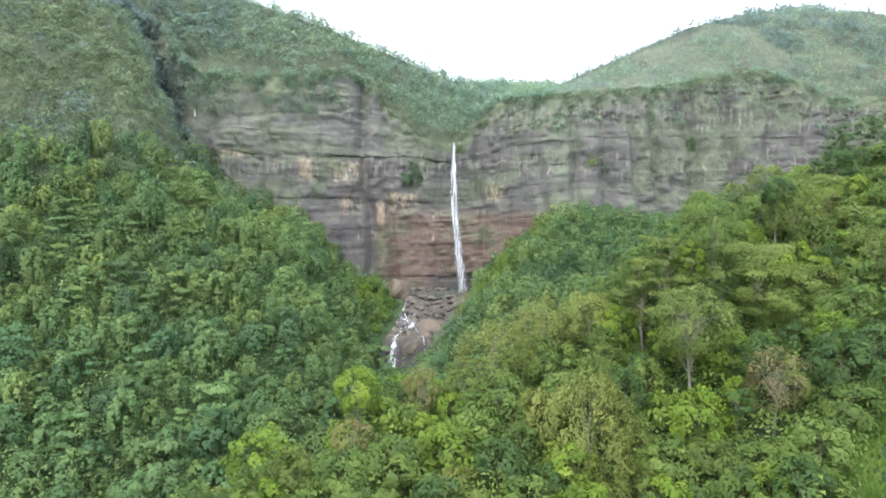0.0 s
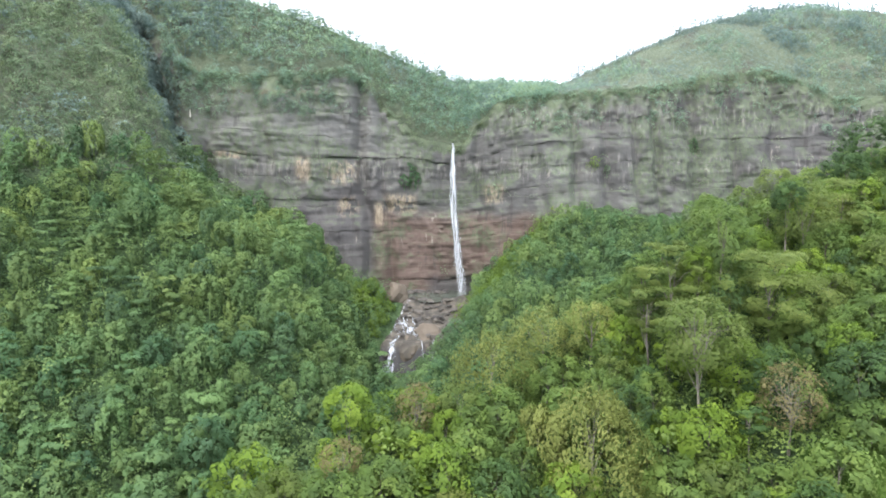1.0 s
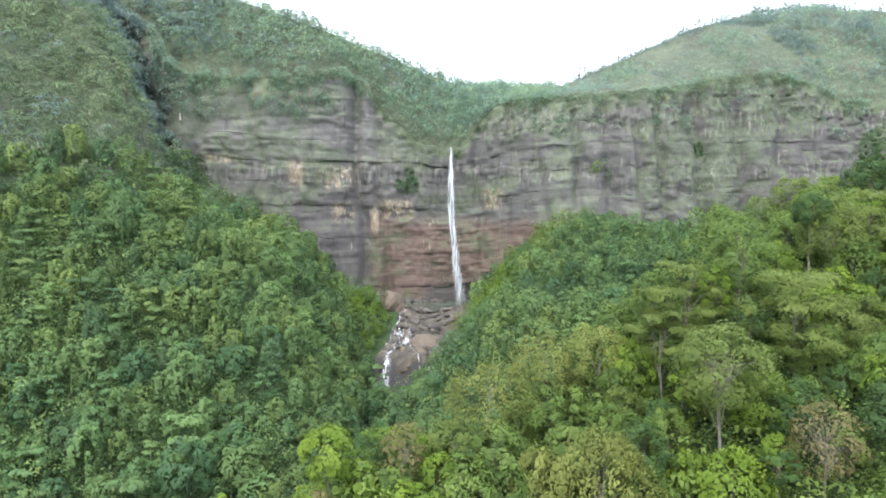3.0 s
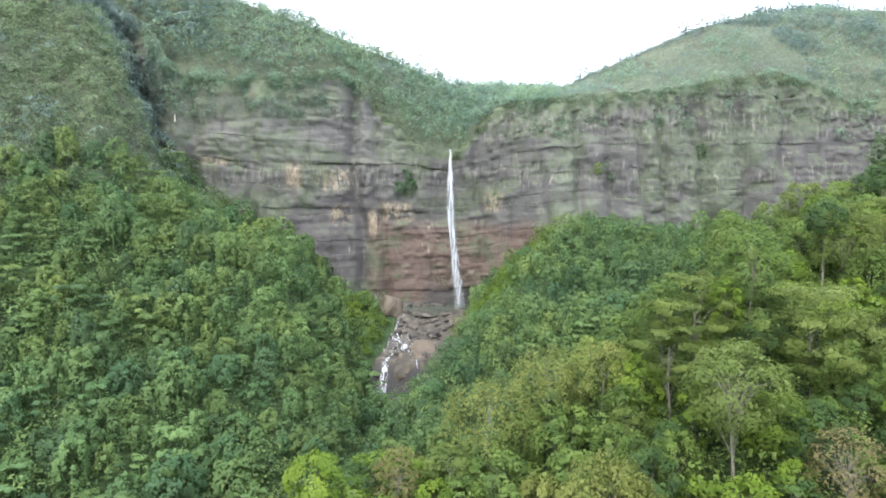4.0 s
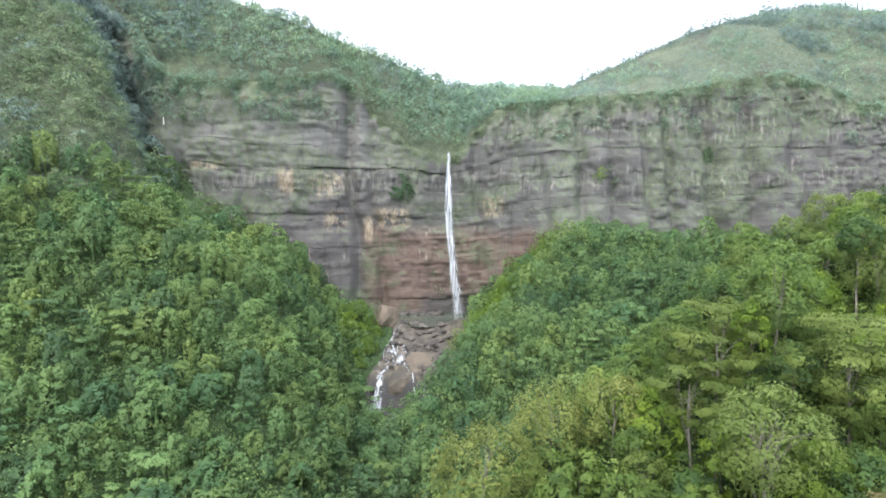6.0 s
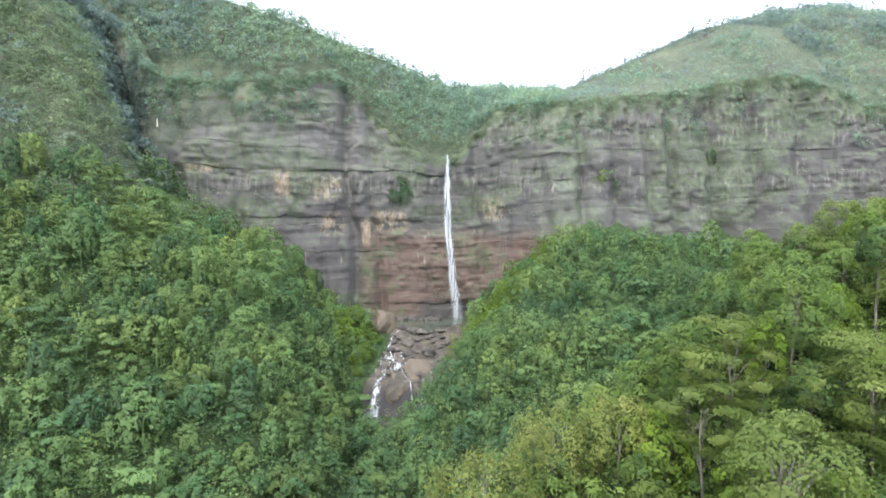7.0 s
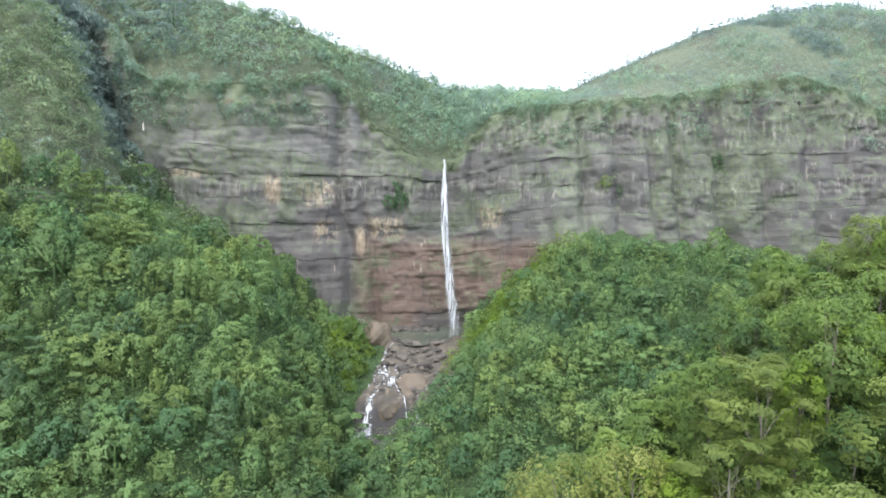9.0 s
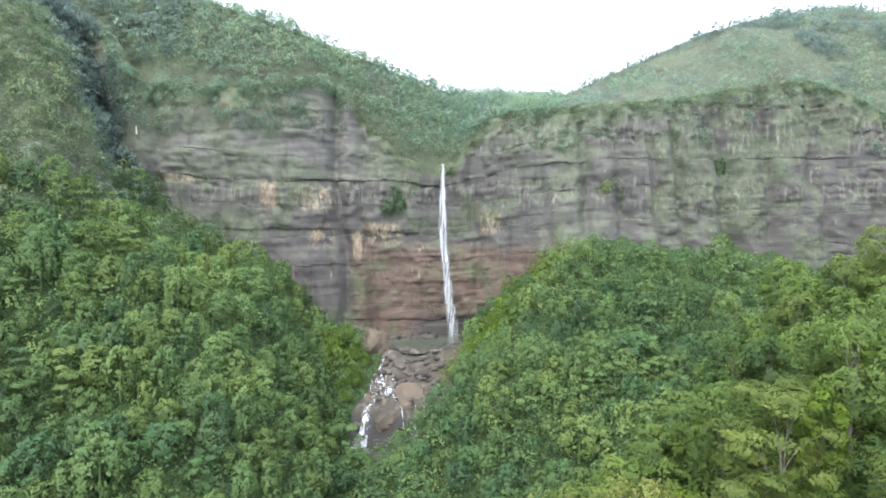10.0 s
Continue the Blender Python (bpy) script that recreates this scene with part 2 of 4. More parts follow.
base = a.mix(a.math("MULTIPLY", seep, 0.55), base, (0.045, 0.041, 0.040, 1))
# ochre scars where the face broke away
ochre = 0.0
for px, pz, wx, wz in ((-39, 46, 8, 6), (-52, 47, 4, 6), (-36, 33, 5, 5), (-16, 34, 8, 5), (-24, 30, 3, 6), (20, 38, 5, 5), (-84, 36, 3, 4), (-62, 75, 22, 1.2), (-78, 52, 8, 2.0)):
    spot = a.math("MULTIPLY", a.band(a.math("ABSOLUTE", a.math("SUBTRACT", x, px)), wx, wx * 0.4), a.band(a.math("ABSOLUTE", a.math("SUBTRACT", z, pz)), wz, wz * 0.4))
    ochre = a.math("MAXIMUM", ochre, spot)
ochre = a.math("MULTIPLY", ochre, a.band(a.noise(0.42, 6, (1, 1, 0.5), 0.65), 0.43, 0.54))
base = a.mix(a.math("MULTIPLY", ochre, 0.75), base, a.ramp(a.noise(1.2, 4, (1, 1, 0.4)), (0.35, (0.150, 0.118, 0.086)), (0.65, (0.290, 0.240, 0.172))))
# upright joints in the columnar tiers; lit ribs and shaded cracks put into colour
pillar = a.noise(0.85, 3, (1, 1, 0.13))
storey = a.math("ADD", z, a.math("MULTIPLY", a.noise(0.07, 3), 14))
tier = a.math("MULTIPLY", a.math("MULTIPLY", a.band(storey, 67, 70), a.band(storey, 80, 77)), a.band(x, 10, 20))
low_tier = a.math("MULTIPLY", a.math("MULTIPLY", a.band(storey, 49, 52), a.band(storey, 60, 57)), 0.6)
tier = a.math("MULTIPLY", a.math("MAXIMUM", tier, low_tier), a.band(a.noise(0.13, 3), 0.38, 0.50))
base = a.mix(a.math("MULTIPLY", tier, a.math("MULTIPLY", a.band(pillar, 0.54, 0.62), 0.45)), base, (0.235, 0.222, 0.200, 1))
base = a.mix(a.math("MULTIPLY", tier, a.math("MULTIPLY", a.band(pillar, 0.47, 0.40), 0.65)), base, (0.036, 0.033, 0.034, 1))
# moss and grass on ledges and in broad patches
nrm = a.n.new("ShaderNodeNewGeometry")
sep = a.n.new("ShaderNodeSeparateXYZ")
a.l.new(nrm.outputs["Normal"], sep.inputs[0])
ledge = a.band(sep.outputs[2], 0.15, 0.55)
side = a.math("ADD", a.math("MULTIPLY", a.band(x, 20, 50), 0.05), a.math("MULTIPLY", a.band(x, -48, -78), 0.11))
side = a.math("ADD", side, a.math("MULTIPLY", a.band(z, 58, 78), 0.07))
patch = a.band(a.math("ADD", a.noise(0.055, 5, (1, 1, 1.1), 0.6), side), 0.48, 0.60)
tuft = a.band(a.noise(0.75, 7, (1, 1, 0.9), 0.7), 0.38, 0.56)
moss = a.math("MULTIPLY", patch, tuft)
brow = a.n.new("ShaderNodeAttribute")
brow.attribute_name = "tint"
mat = a.band(a.math("ADD", brow.outputs["Fac"], a.math("MULTIPLY", a.math("SUBTRACT", a.noise(0.35, 5, (1, 1, 0.7)), 0.5), 2.0)), 0.48, 0.78)
moss = a.math("MAXIMUM", a.math("MULTIPLY", moss, 0.72), a.math("MULTIPLY", mat, 0.85))
moss = a.math("MAXIMUM", moss, a.math("MULTIPLY", ledge, a.math("MULTIPLY", a.band(a.noise(0.3, 4), 0.40, 0.58), 0.7)))
green = a.ramp(a.noise(0.5, 5), (0.3, (0.058, 0.076, 0.047)), (0.7, (0.100, 0.124, 0.070)))
base = a.mix(moss, base, green)
spray = a.math("MULTIPLY", a.band(a.math("ABSOLUTE", a.math("SUBTRACT", x, 5)), 14, 7), a.band(a.math("ADD", z, a.math("MULTIPLY", a.noise(0.2, 4), 8)), 13, 6))
base = a.mix(a.math("MULTIPLY", spray, 0.85), base, (0.042, 0.040, 0.041, 1))
a.color(base).bump(a.math("ADD", a.noise(0.8, 7, (1, 1, 1)), a.math("MULTIPLY", a.noise(0.9, 6, (0.15, 0.15, 2.4)), 0.4)), 0.5, 0.4)
CLIFF = a.m

a = Mat("stream_rock", 0.75)
base = a.ramp(a.noise(0.5, 6), (0.3, (0.024, 0.022, 0.019)), (0.52, (0.056, 0.049, 0.040)), (0.74, (0.118, 0.099, 0.075)))
base = a.mix(a.band(a.noise(0.28, 4), 0.58, 0.70), base, (0.120, 0.096, 0.070, 1))
wet = a.math("MULTIPLY", a.band(a.axis(2), -9.5, -12.5), a.band(a.noise(0.3, 4, (1, 1, 0.3)), 0.22, 0.42))
base = a.mix(wet, base, (0.034, 0.033, 0.034, 1))
base = a.mix(a.band(a.noise(0.7, 5, (1, 1, 0.3)), 0.43, 0.33), base, (0.037, 0.034, 0.031, 1))
STREAM_ROCK = a.color(base).bump(a.noise(1.6, 7), 0.8, 0.35).m
a = Mat("boulder_rock", 0.85)
info = a.n.new("ShaderNodeObjectInfo").outputs["Random"]
base = a.ramp(a.math("ADD", a.math("MULTIPLY", a.noise(0.8, 6), 0.7), a.math("MULTIPLY", info, 0.3)), (0.25, (0.025, 0.023, 0.022)), (0.5, (0.058, 0.052, 0.047)), (0.75, (0.110, 0.096, 0.080)))
BOULDER = a.color(base).bump(a.noise(2.2, 7), 0.7, 0.25).m

a = Mat("tan_boulder_rock", 0.85)
f = a.noise(0.6, 7)
TAN_ROCK = a.color(a.ramp(f, (0.3, (0.058, 0.047, 0.037)), (0.55, (0.104, 0.084, 0.064)), (0.75, (0.150, 0.124, 0.095)))).bump(f, 0.8, 0.4).m

a = Mat("pool_water", 0.12)
f = a.noise(0.9, 4)
a.color(a.ramp(a.noise(0.12, 4), (0.3, (0.040, 0.052, 0.040)), (0.7, (0.070, 0.082, 0.062)))).bump(f, 0.25, 0.1)
a.b.inputs["Specular IOR Level"].default_value = 0.5
POOL = a.m


def foam(name, lo, hi, stretch, scale, fade=0.0):
    """Falling white water, torn into strands that let the rock show through."""
    a = Mat(name, 0.5)
    f = a.noise(scale, 5, stretch)
    a.color(a.ramp(f, (0.3, (0.170, 0.186, 0.204)), (0.62, (0.390, 0.408, 0.434))))
    uv = a.n.new("ShaderNodeUVMap")
    s = a.n.new("ShaderNodeSeparateXYZ")
    a.l.new(uv.outputs[0], s.inputs[0])
    edge = a.math("ABSOLUTE", a.math("SUBTRACT", s.outputs[0], 0.5))
    body = a.band(a.math("SUBTRACT", f, a.math("MULTIPLY", a.math("POWER", edge, 1.5), 1.0)), lo, hi)
    thin = a.math("SUBTRACT", 1.0, a.math("MULTIPLY", a.math("POWER", s.outputs[1], 2.0), fade))
    a.put(a.math("MULTIPLY", body, thin), a.b.inputs["Alpha"])
    return a.m


FOAM = foam("falling_water", 0.10, 0.66, (1.6, 1.6, 0.09), 1.1, 0.5)
FOAM_THIN = foam("cascade_water", 0.24, 0.68, (1.5, 1.5, 0.22), 1.2)


# ---------------------------------------------------------------- mesh helpers
def mesh_of(name, verts, faces, material, smooth=False, tint=None):
    """A mesh from arrays; faces all with the same number of corners."""
    verts, faces = np.asarray(verts, np.float32), np.asarray(faces, np.int32)
    me = bpy.data.meshes.new(name)
    k = faces.shape[1]
    me.vertices.add(len(verts))
    me.vertices.foreach_set("co", verts.ravel())
    me.loops.add(faces.size)
    me.loops.foreach_set("vertex_index", faces.ravel())
    me.polygons.add(len(faces))
    me.polygons.foreach_set("loop_start", np.arange(0, faces.size, k, dtype=np.int32))
    if smooth:
        me.polygons.foreach_set("use_smooth", np.ones(len(faces), bool))
    if tint is not None:
        me.attributes.new("tint", "FLOAT", "POINT").data.foreach_set("value", np.asarray(tint, np.float32))
    me.materials.append(material)
    me.update()
    return me


def grid_faces(nu, nv):
    i = np.arange(nu - 1)[:, None] * nv + np.arange(nv - 1)[None, :]
    i = i.ravel()
    return np.stack([i, i + nv, i + nv + 1, i + 1], 1)


def part(name, me, parent, label="", kind=""):
    ob = new(name, me)
    ob.parent = parent
    return tagged(ob, label, kind=kind)


# ---------------------------------------------------------------- ground sheet
def spread(lo, hi, pace, far):
    core = np.arange(lo, hi, pace)
    grow = np.cumsum(pace * 1.32 ** np.arange(1, 40))
    grow = grow[grow < far]
    return np.concatenate([(lo - grow)[::-1], core, core[-1] + grow])


gx, gy = spread(-150, 215, 1.9, 3000), spread(10, 350, 1.8, 3000)
X, Y = np.meshgrid(gx, gy, indexing="ij")
ground = new("ground", mesh_of("ground", np.stack([X, Y, ground_z(X, Y)], -1).reshape(-1, 3), grid_faces(len(gx), len(gy)), GROUND, True))
tagged(ground, "steep valley ground of dark earth, grass and scrub under the forest", "ground", kind="structure")

# ---------------------------------------------------------------- cliff in beds of rock
# height of each bed's foot, and how far it stands proud of the wall
BEDS = [(-3, 0.6), (2.5, -1.1), (5.5, 0.2), (10.5, 0.0), (13.5, 0.3), (19.0, 0.0), (24.5, 0.5), (33.5, -0.5), (36.0, 0.3),
        (43.5, 0.1), (49.0, -1.0), (52.0, 0.35), (60.0, 0.1), (68.0, -0.5), (75.0, 0.5), (80.0, 0.1), (86.0, 0.3), (98.0, 0)]
cliff = new("cliff")
tagged(cliff, "tall bedded grey-brown rock cliff with mossy ledges behind the pool", "cliff", kind="structure")
cx = np.arange(-140, 176, 0.52)


def bed_lift(x):
    return line(x, (-120, 3), (-60, 0), (-20, 0), (8, 0), (30, 3.5), (60, 6), (110, 6.5), (200, 10)) + 1.0 * fbm(x / 40, x * 0, 31)


def bed_foot(x, k):
    """The height of the joint under bed k, which wanders and is broken by small faults."""
    return BEDS[k][0] + bed_lift(x) + 1.2 * fbm(x / 21, x * 0 + k * 3.7, 33, 3) + 1.0 * fbm(x / 6.5, x * 0 + k * 4.1, 37, 3) + 0.5 * np.round(2 * value_noise(x / 7.0, x * 0 + k * 1.9, 35))


def blocks(x, z, wide, high, seed):
    """Square-cut blocks of rock: one step in or out for each cell of an uneven wall."""
    row = np.floor(z / high)
    col = np.floor(x / wide + 7.3 * lattice(row, row * 0, seed) + 0.35 * value_noise(x / wide, z / high, seed + 1))
    return lattice(col, row, seed + 2) - 0.5


def cliff_out(x, z, k):
    """How far the rock at (x, z) in bed k stands out of the plan line."""
    lean = line(x, (20, 0), (42, 0.24), (120, 0.18)) * (rim_z(x) - z)
    big = 3.6 * fbm(x / 20, z / 40, 41, 4) + 1.3 * fbm(x / 7, z / 8, 43, 3)
    course = (z - bed_lift(x) + 0.9 * fbm(x / 15, x * 0, 203, 3)) / 1.35
    c0 = np.floor(course)
    lip = step(course - c0, 0.78, 0.98)
    courses = 0.55 * np.clip(0.35 + 2.2 * fbm(x / 26, z / 11, 207, 3), 0.05, 1) * ((1 - lip) * fbm(x / 16, c0 * 7.31, 201, 3) + lip * fbm(x / 16, (c0 + 1) * 7.31, 201, 3))
    own = 0.14 * fbm(x / 9, x * 0 + k * 7.3, 51, 3) + 0.24 * np.round(3 * value_noise(x / 4.0, z / 9, 53) + 0.6 * value_noise(x / 1.7, z / 4, 57))
    zl = z - bed_lift(x) + 1.6 * fbm(x / 18, z / 18, 211, 2)
    coarse = np.clip(0.6 + 1.6 * value_noise(x / 19, z / 14, 213), 0.15, 1.2)
    cut = coarse * (0.7 * blocks(x, zl, 6.5, 2.9, 221) + 0.42 * blocks(x, zl, 2.6, 1.5, 225))
    ribs = -0.45 * np.abs(fbm(x / 3.2, z / 9, 61, 3))
    fine = 0.35 * fbm(x / 2.6, z / 2.2, 71, 4) + 0.34 * fbm(x / 24 + 5, z / 2.2, 73, 3) + 0.2 * fbm(x / 1.8, z / 5, 75, 3)
    chute = -2.2 * np.exp(-((x - 4.5) / 4.0) ** 2) * step(z, 20, 40)
    gully = 0.0
    for gx0, wide, deep in ((-86, 3, 2.5), (-66, 2, 1.6), (-30, 2.2, 3.4), (-22, 1.5, 2.0), (15, 2.0, 2.2), (37, 1.6, 1.8), (50, 2.0, 2.6), (62, 3.0, 4.0), (73, 1.6, 2.4), (82, 1.8, 3.0), (97, 3.5, 4.5), (112, 2.2, 3.0), (128, 3, 2.5)):
        gully = gully - deep * np.exp(-((x - gx0 + 0.06 * (z - 40) + 2.0 * fbm(z / 13, z * 0 + gx0, 77, 3)) / wide) ** 2)
    under = rim_z(x) - z
    flute = step(x, 10, 22) * step(under, 2, 5) * step(under, 17, 12) + 0.6 * step(z, 43, 45) * step(z, 53, 50)
    ribs = ribs + flute * (1.3 * blocks(x, zl, 1.35, 5.0, 231) + 0.7 * blocks(x + 0.5, zl, 0.8, 3.2, 235))
    return lean + big + cut + courses + own + ribs + fine + chute + gully


for k in range(len(BEDS) - 1):
    z0, z1 = bed_foot(cx, k), bed_foot(cx, k + 1)
    z1 = np.maximum(z0 + 0.2, z1)
    top = rim_z(cx) + 1.6 * fbm(cx / 7, cx * 0, 81) + 0.2
    z0, z1 = np.minimum(z0, top), np.minimum(z1, top)
    if (z1 - z0).max() < 0.3:
        continue
    n = max(3, int(round((BEDS[k + 1][0] - BEDS[k][0]) / 0.48)))
    s = np.concatenate([[0, 0, 0.03], np.linspace(0, 1, n)[1:-1], [0.97, 1, 1]])
    back = np.concatenate([[7.0, 0.08, 0.0], np.zeros(n - 2), [0.0, 0.08, 11.0]])
    CX, S = np.meshgrid(cx, s, indexing="ij")
    Z = z0[:, None] + (z1 - z0)[:, None] * S
    out = BEDS[k][1] * line(CX, (12, 0.65), (22, 0.3)) * np.clip(0.2 + 2.2 * value_noise(CX / 13, CX * 0 + k * 5.3, 91), 0, 1.3) + cliff_out(CX, Z, k)
    open_joint = np.clip(-0.2 + 4.0 * value_noise(CX / 5, CX * 0 + k * 2.9, 95), 0.0, 1)
    Yc = cliff_y(CX) + 1.0 - out + np.where(back < 1, back * open_joint, back)
    brow = np.clip(1 - (rim_z(CX) - Z) / line(CX, (-60, 16), (-40, 8), (20, 8), (50, 11)), 0, 1)
    me = mesh_of("rock_bed", np.stack([CX, Yc, Z], -1).reshape(-1, 3), grid_faces(len(cx), len(s))[:, ::-1], CLIFF, False, brow.ravel())
    part("rock_bed", me, cliff)

# ---------------------------------------------------------------- plants
def unit(v):
    return v / np.maximum(np.linalg.norm(v, axis=-1, keepdims=True), 1e-9)


def leaves_at(r, centres, outward, size, droop=0.25, lie=0.45, slim=0.55):
    """Folded leaf blades round the given points: four corners each, facing roughly outward and up."""
    n = len(centres)
    normal = unit(outward + np.array([0, 0, lie]) + r.normal(0, 0.26, (n, 3)))
    along = r.normal(0, 1, (n, 3)) + outward * 0.6 - np.array([0, 0, droop])
    along = unit(along - normal * (along * normal).sum(1, keepdims=True))
    across = np.cross(normal, along)
    l = (size * r.uniform(0.6, 1.4, n))[:, None]
    lift = normal * l * 0.10
    v = np.stack([centres - along * l * 0.5, centres + across * l * slim * 0.5 + lift, centres + along * l * 0.55 - normal * l * droop * 0.4, centres - across * l * slim * 0.5 + lift], 1)
    # wound so that each blade's face looks to its outer side
    return v[:, ::-1].reshape(-1, 3)


ICO = [(0, 0, 1), (0.894, 0, 0.447), (0.276, 0.851, 0.447), (-0.724, 0.526, 0.447), (-0.724, -0.526, 0.447), (0.276, -0.851, 0.447), (0.724, 0.526, -0.447), (-0.276, 0.851, -0.447), (-0.894, 0, -0.447), (-0.276, -0.851, -0.447), (0.724, -0.526, -0.447), (0, 0, -1)]
ICO = np.array(ICO)
ICO_F = np.array([(0, 1, 2), (0, 2, 3), (0, 3, 4), (0, 4, 5), (0, 5, 1), (1, 6, 2), (2, 7, 3), (3, 8, 4), (4, 9, 5), (5, 10, 1), (6, 7, 2), (7, 8, 3), (8, 9, 4), (9, 10, 5), (10, 6, 1), (11, 7, 6), (11, 8, 7), (11, 9, 8), (11, 10, 9), (11, 6, 10)])


def crown_shape(seed, radius, height, lobes, per, leaf, style="round", droop=0.25, core=0.6, slim=0.55, lobe=1.0, corners=4):
    """Leaves of a crown round the origin (its middle): corners, faces, tints, normals, and the lobes' middles.
    style: round, flat (level tiers), tall (cone), feather (arching plumes), drape (hung with creepers)."""
    r = np.random.default_rng(seed)
    scale = np.array([radius, radius, height / 2])
    k = np.arange(lobes)
    u = k * 2.39996 + r.normal(0, 0.35, lobes)
    if style == "flat":
        tier = np.array([0.80, 0.25, -0.35, -0.75])[k % 4]
        reach = np.array([0.55, 1.0, 0.9, 0.62])[k % 4] * np.sqrt(r.uniform(0.04, 1, lobes))
        mid = np.stack([reach * np.cos(u), reach * np.sin(u), tier - 0.22 * reach + r.normal(0, 0.08, lobes)], 1)
        size, flat = r.uniform(0.26, 0.40, lobes) * lobe, 0.40
    elif style == "tall":
        h = np.linspace(-0.9, 0.92, lobes) + r.normal(0, 0.05, lobes)
        q = 0.80 * np.sqrt(np.clip(1 - (np.clip(h, -1, 1) * 0.5 + 0.5) ** 1.6, 0.02, 1)) * r.uniform(0.6, 1, lobes)
        mid = np.stack([q * np.cos(u), q * np.sin(u), h], 1)
        size, flat = r.uniform(0.26, 0.40, lobes) * lobe, 0.75
    else:
        h = np.linspace(0.95, -0.82, lobes) + r.normal(0, 0.06, lobes)
        q = np.sqrt(np.clip(1 - h * h, 0.02, 1)) * r.uniform(0.72, 1.05, lobes)
        mid = np.stack([q * np.cos(u), q * np.sin(u), h], 1) * r.uniform(0.64, 0.82, (lobes, 1))
        size, flat = r.uniform(0.24, 0.38, lobes) * lobe, 0.85
    mid = mid * scale
    tone = r.uniform(0, 1, lobes)
    away = unit(mid / scale + np.array([0, 0, 0.25]))
    d = unit(r.normal(0, 1, (lobes, per, 3)) + 0.75 * away[:, None] + np.array([0, 0, 0.35]))
    inward = (d * away[:, None]).sum(-1, keepdims=True)
    d = unit(np.where(inward < -0.15, d - 1.8 * inward * away[:, None], d))
    reach = size[:, None, None] * radius * r.uniform(0.80, 1.12, (lobes, per, 1)) * (1 + 0.22 * np.sin(5 * d[..., :1] + 4 * d[..., 1:2] + k[:, None, None]))
    pts = mid[:, None] + d * reach * np.array([1, 1, flat])
    if style == "feather":
        fall = r.uniform(0, 1, (lobes, per, 1)) ** 1.3
        pts = pts + fall * radius * 0.34 * np.concatenate([away[:, None, :2] * np.ones((lobes, per, 1)), -1.3 * np.ones((lobes, per, 1))], -1)
    if style == "drape":
        hang = r.uniform(0, 1, (lobes, per)) ** 2.2 * (d[..., 2] < 0.55)
        pts[..., 2] -= hang * height * 0.30
    face = unit(0.34 * d + 0.65 * away[:, None] + np.array([0, 0, 0.30]))
    v = leaves_at(r, pts.reshape(-1, 3), d.reshape(-1, 3), leaf, droop, slim=slim)
    nrm = np.repeat(face.reshape(-1, 3), 4, 0)
    t = np.repeat(np.clip(tone * 0.55 + 0.45 * r.uniform(0, 1, lobes), 0, 1), per * 4)
    quads = np.arange(len(v)).reshape(-1, 4)
    if corners == 3:
        keep = (quads[:, [0, 1, 3]]).ravel()
        v, nrm, t = v[keep], nrm[keep], t[keep]
        quads = np.arange(len(v)).reshape(-1, 3)[:, [0, 1, 2, 2]]
    # added opaque cores; their darker tint stands for shade inside the crown
    if core:
        tri = ICO[None] * (size * radius * core)[:, None, None] * np.array([1, 1, flat]) * r.uniform(0.6, 1.2, (lobes, 12, 1)) + mid[:, None]
        off = len(v) + 12 * np.arange(lobes)[:, None, None]
        f = (ICO_F[None] + off).reshape(-1, 3)
        quads = np.concatenate([quads, np.concatenate([f, f[:, 2:]], 1)])
        v = np.concatenate([v, tri.reshape(-1, 3)])
        nrm = np.concatenate([nrm, unit(0.4 * np.tile(ICO, (lobes, 1)) + 0.5 * np.repeat(away, 12, 0) + np.array([0, 0, 0.2]))])
        t = np.concatenate([t, np.repeat(tone * 0.4, 12)])
    return v, quads, t, nrm, mid


def split_mesh(name, v, quads, t, material, normals=None):
    """A mesh of quads and of triangles that come as quads with a doubled corner."""
    tri = quads[:, 2] == quads[:, 3]
    a, b = quads[~tri], quads[tri][:, :3]
    me = bpy.data.meshes.new(name)
    loops = np.concatenate([a.ravel(), b.ravel()]).astype(np.int32)
    starts = np.concatenate([np.arange(len(a)) * 4, len(a) * 4 + np.arange(len(b)) * 3]).astype(np.int32)
    me.vertices.add(len(v))
    me.vertices.foreach_set("co", np.asarray(v, np.float32).ravel())
    me.loops.add(len(loops))
    me.loops.foreach_set("vertex_index", loops)
    me.polygons.add(len(starts))
    me.polygons.foreach_set("loop_start", starts)
    me.polygons.foreach_set("use_smooth", np.full(len(starts), normals is not None))
    me.attributes.new("tint", "FLOAT", "POINT").data.foreach_set("value", np.asarray(t, np.float32))
    if normals is not None:
        me.attributes.new("custom_normal", "FLOAT_VECTOR", "POINT").data.foreach_set("vector", np.asarray(normals, np.float32).ravel())
    me.materials.append(material)
    me.update()
    return me


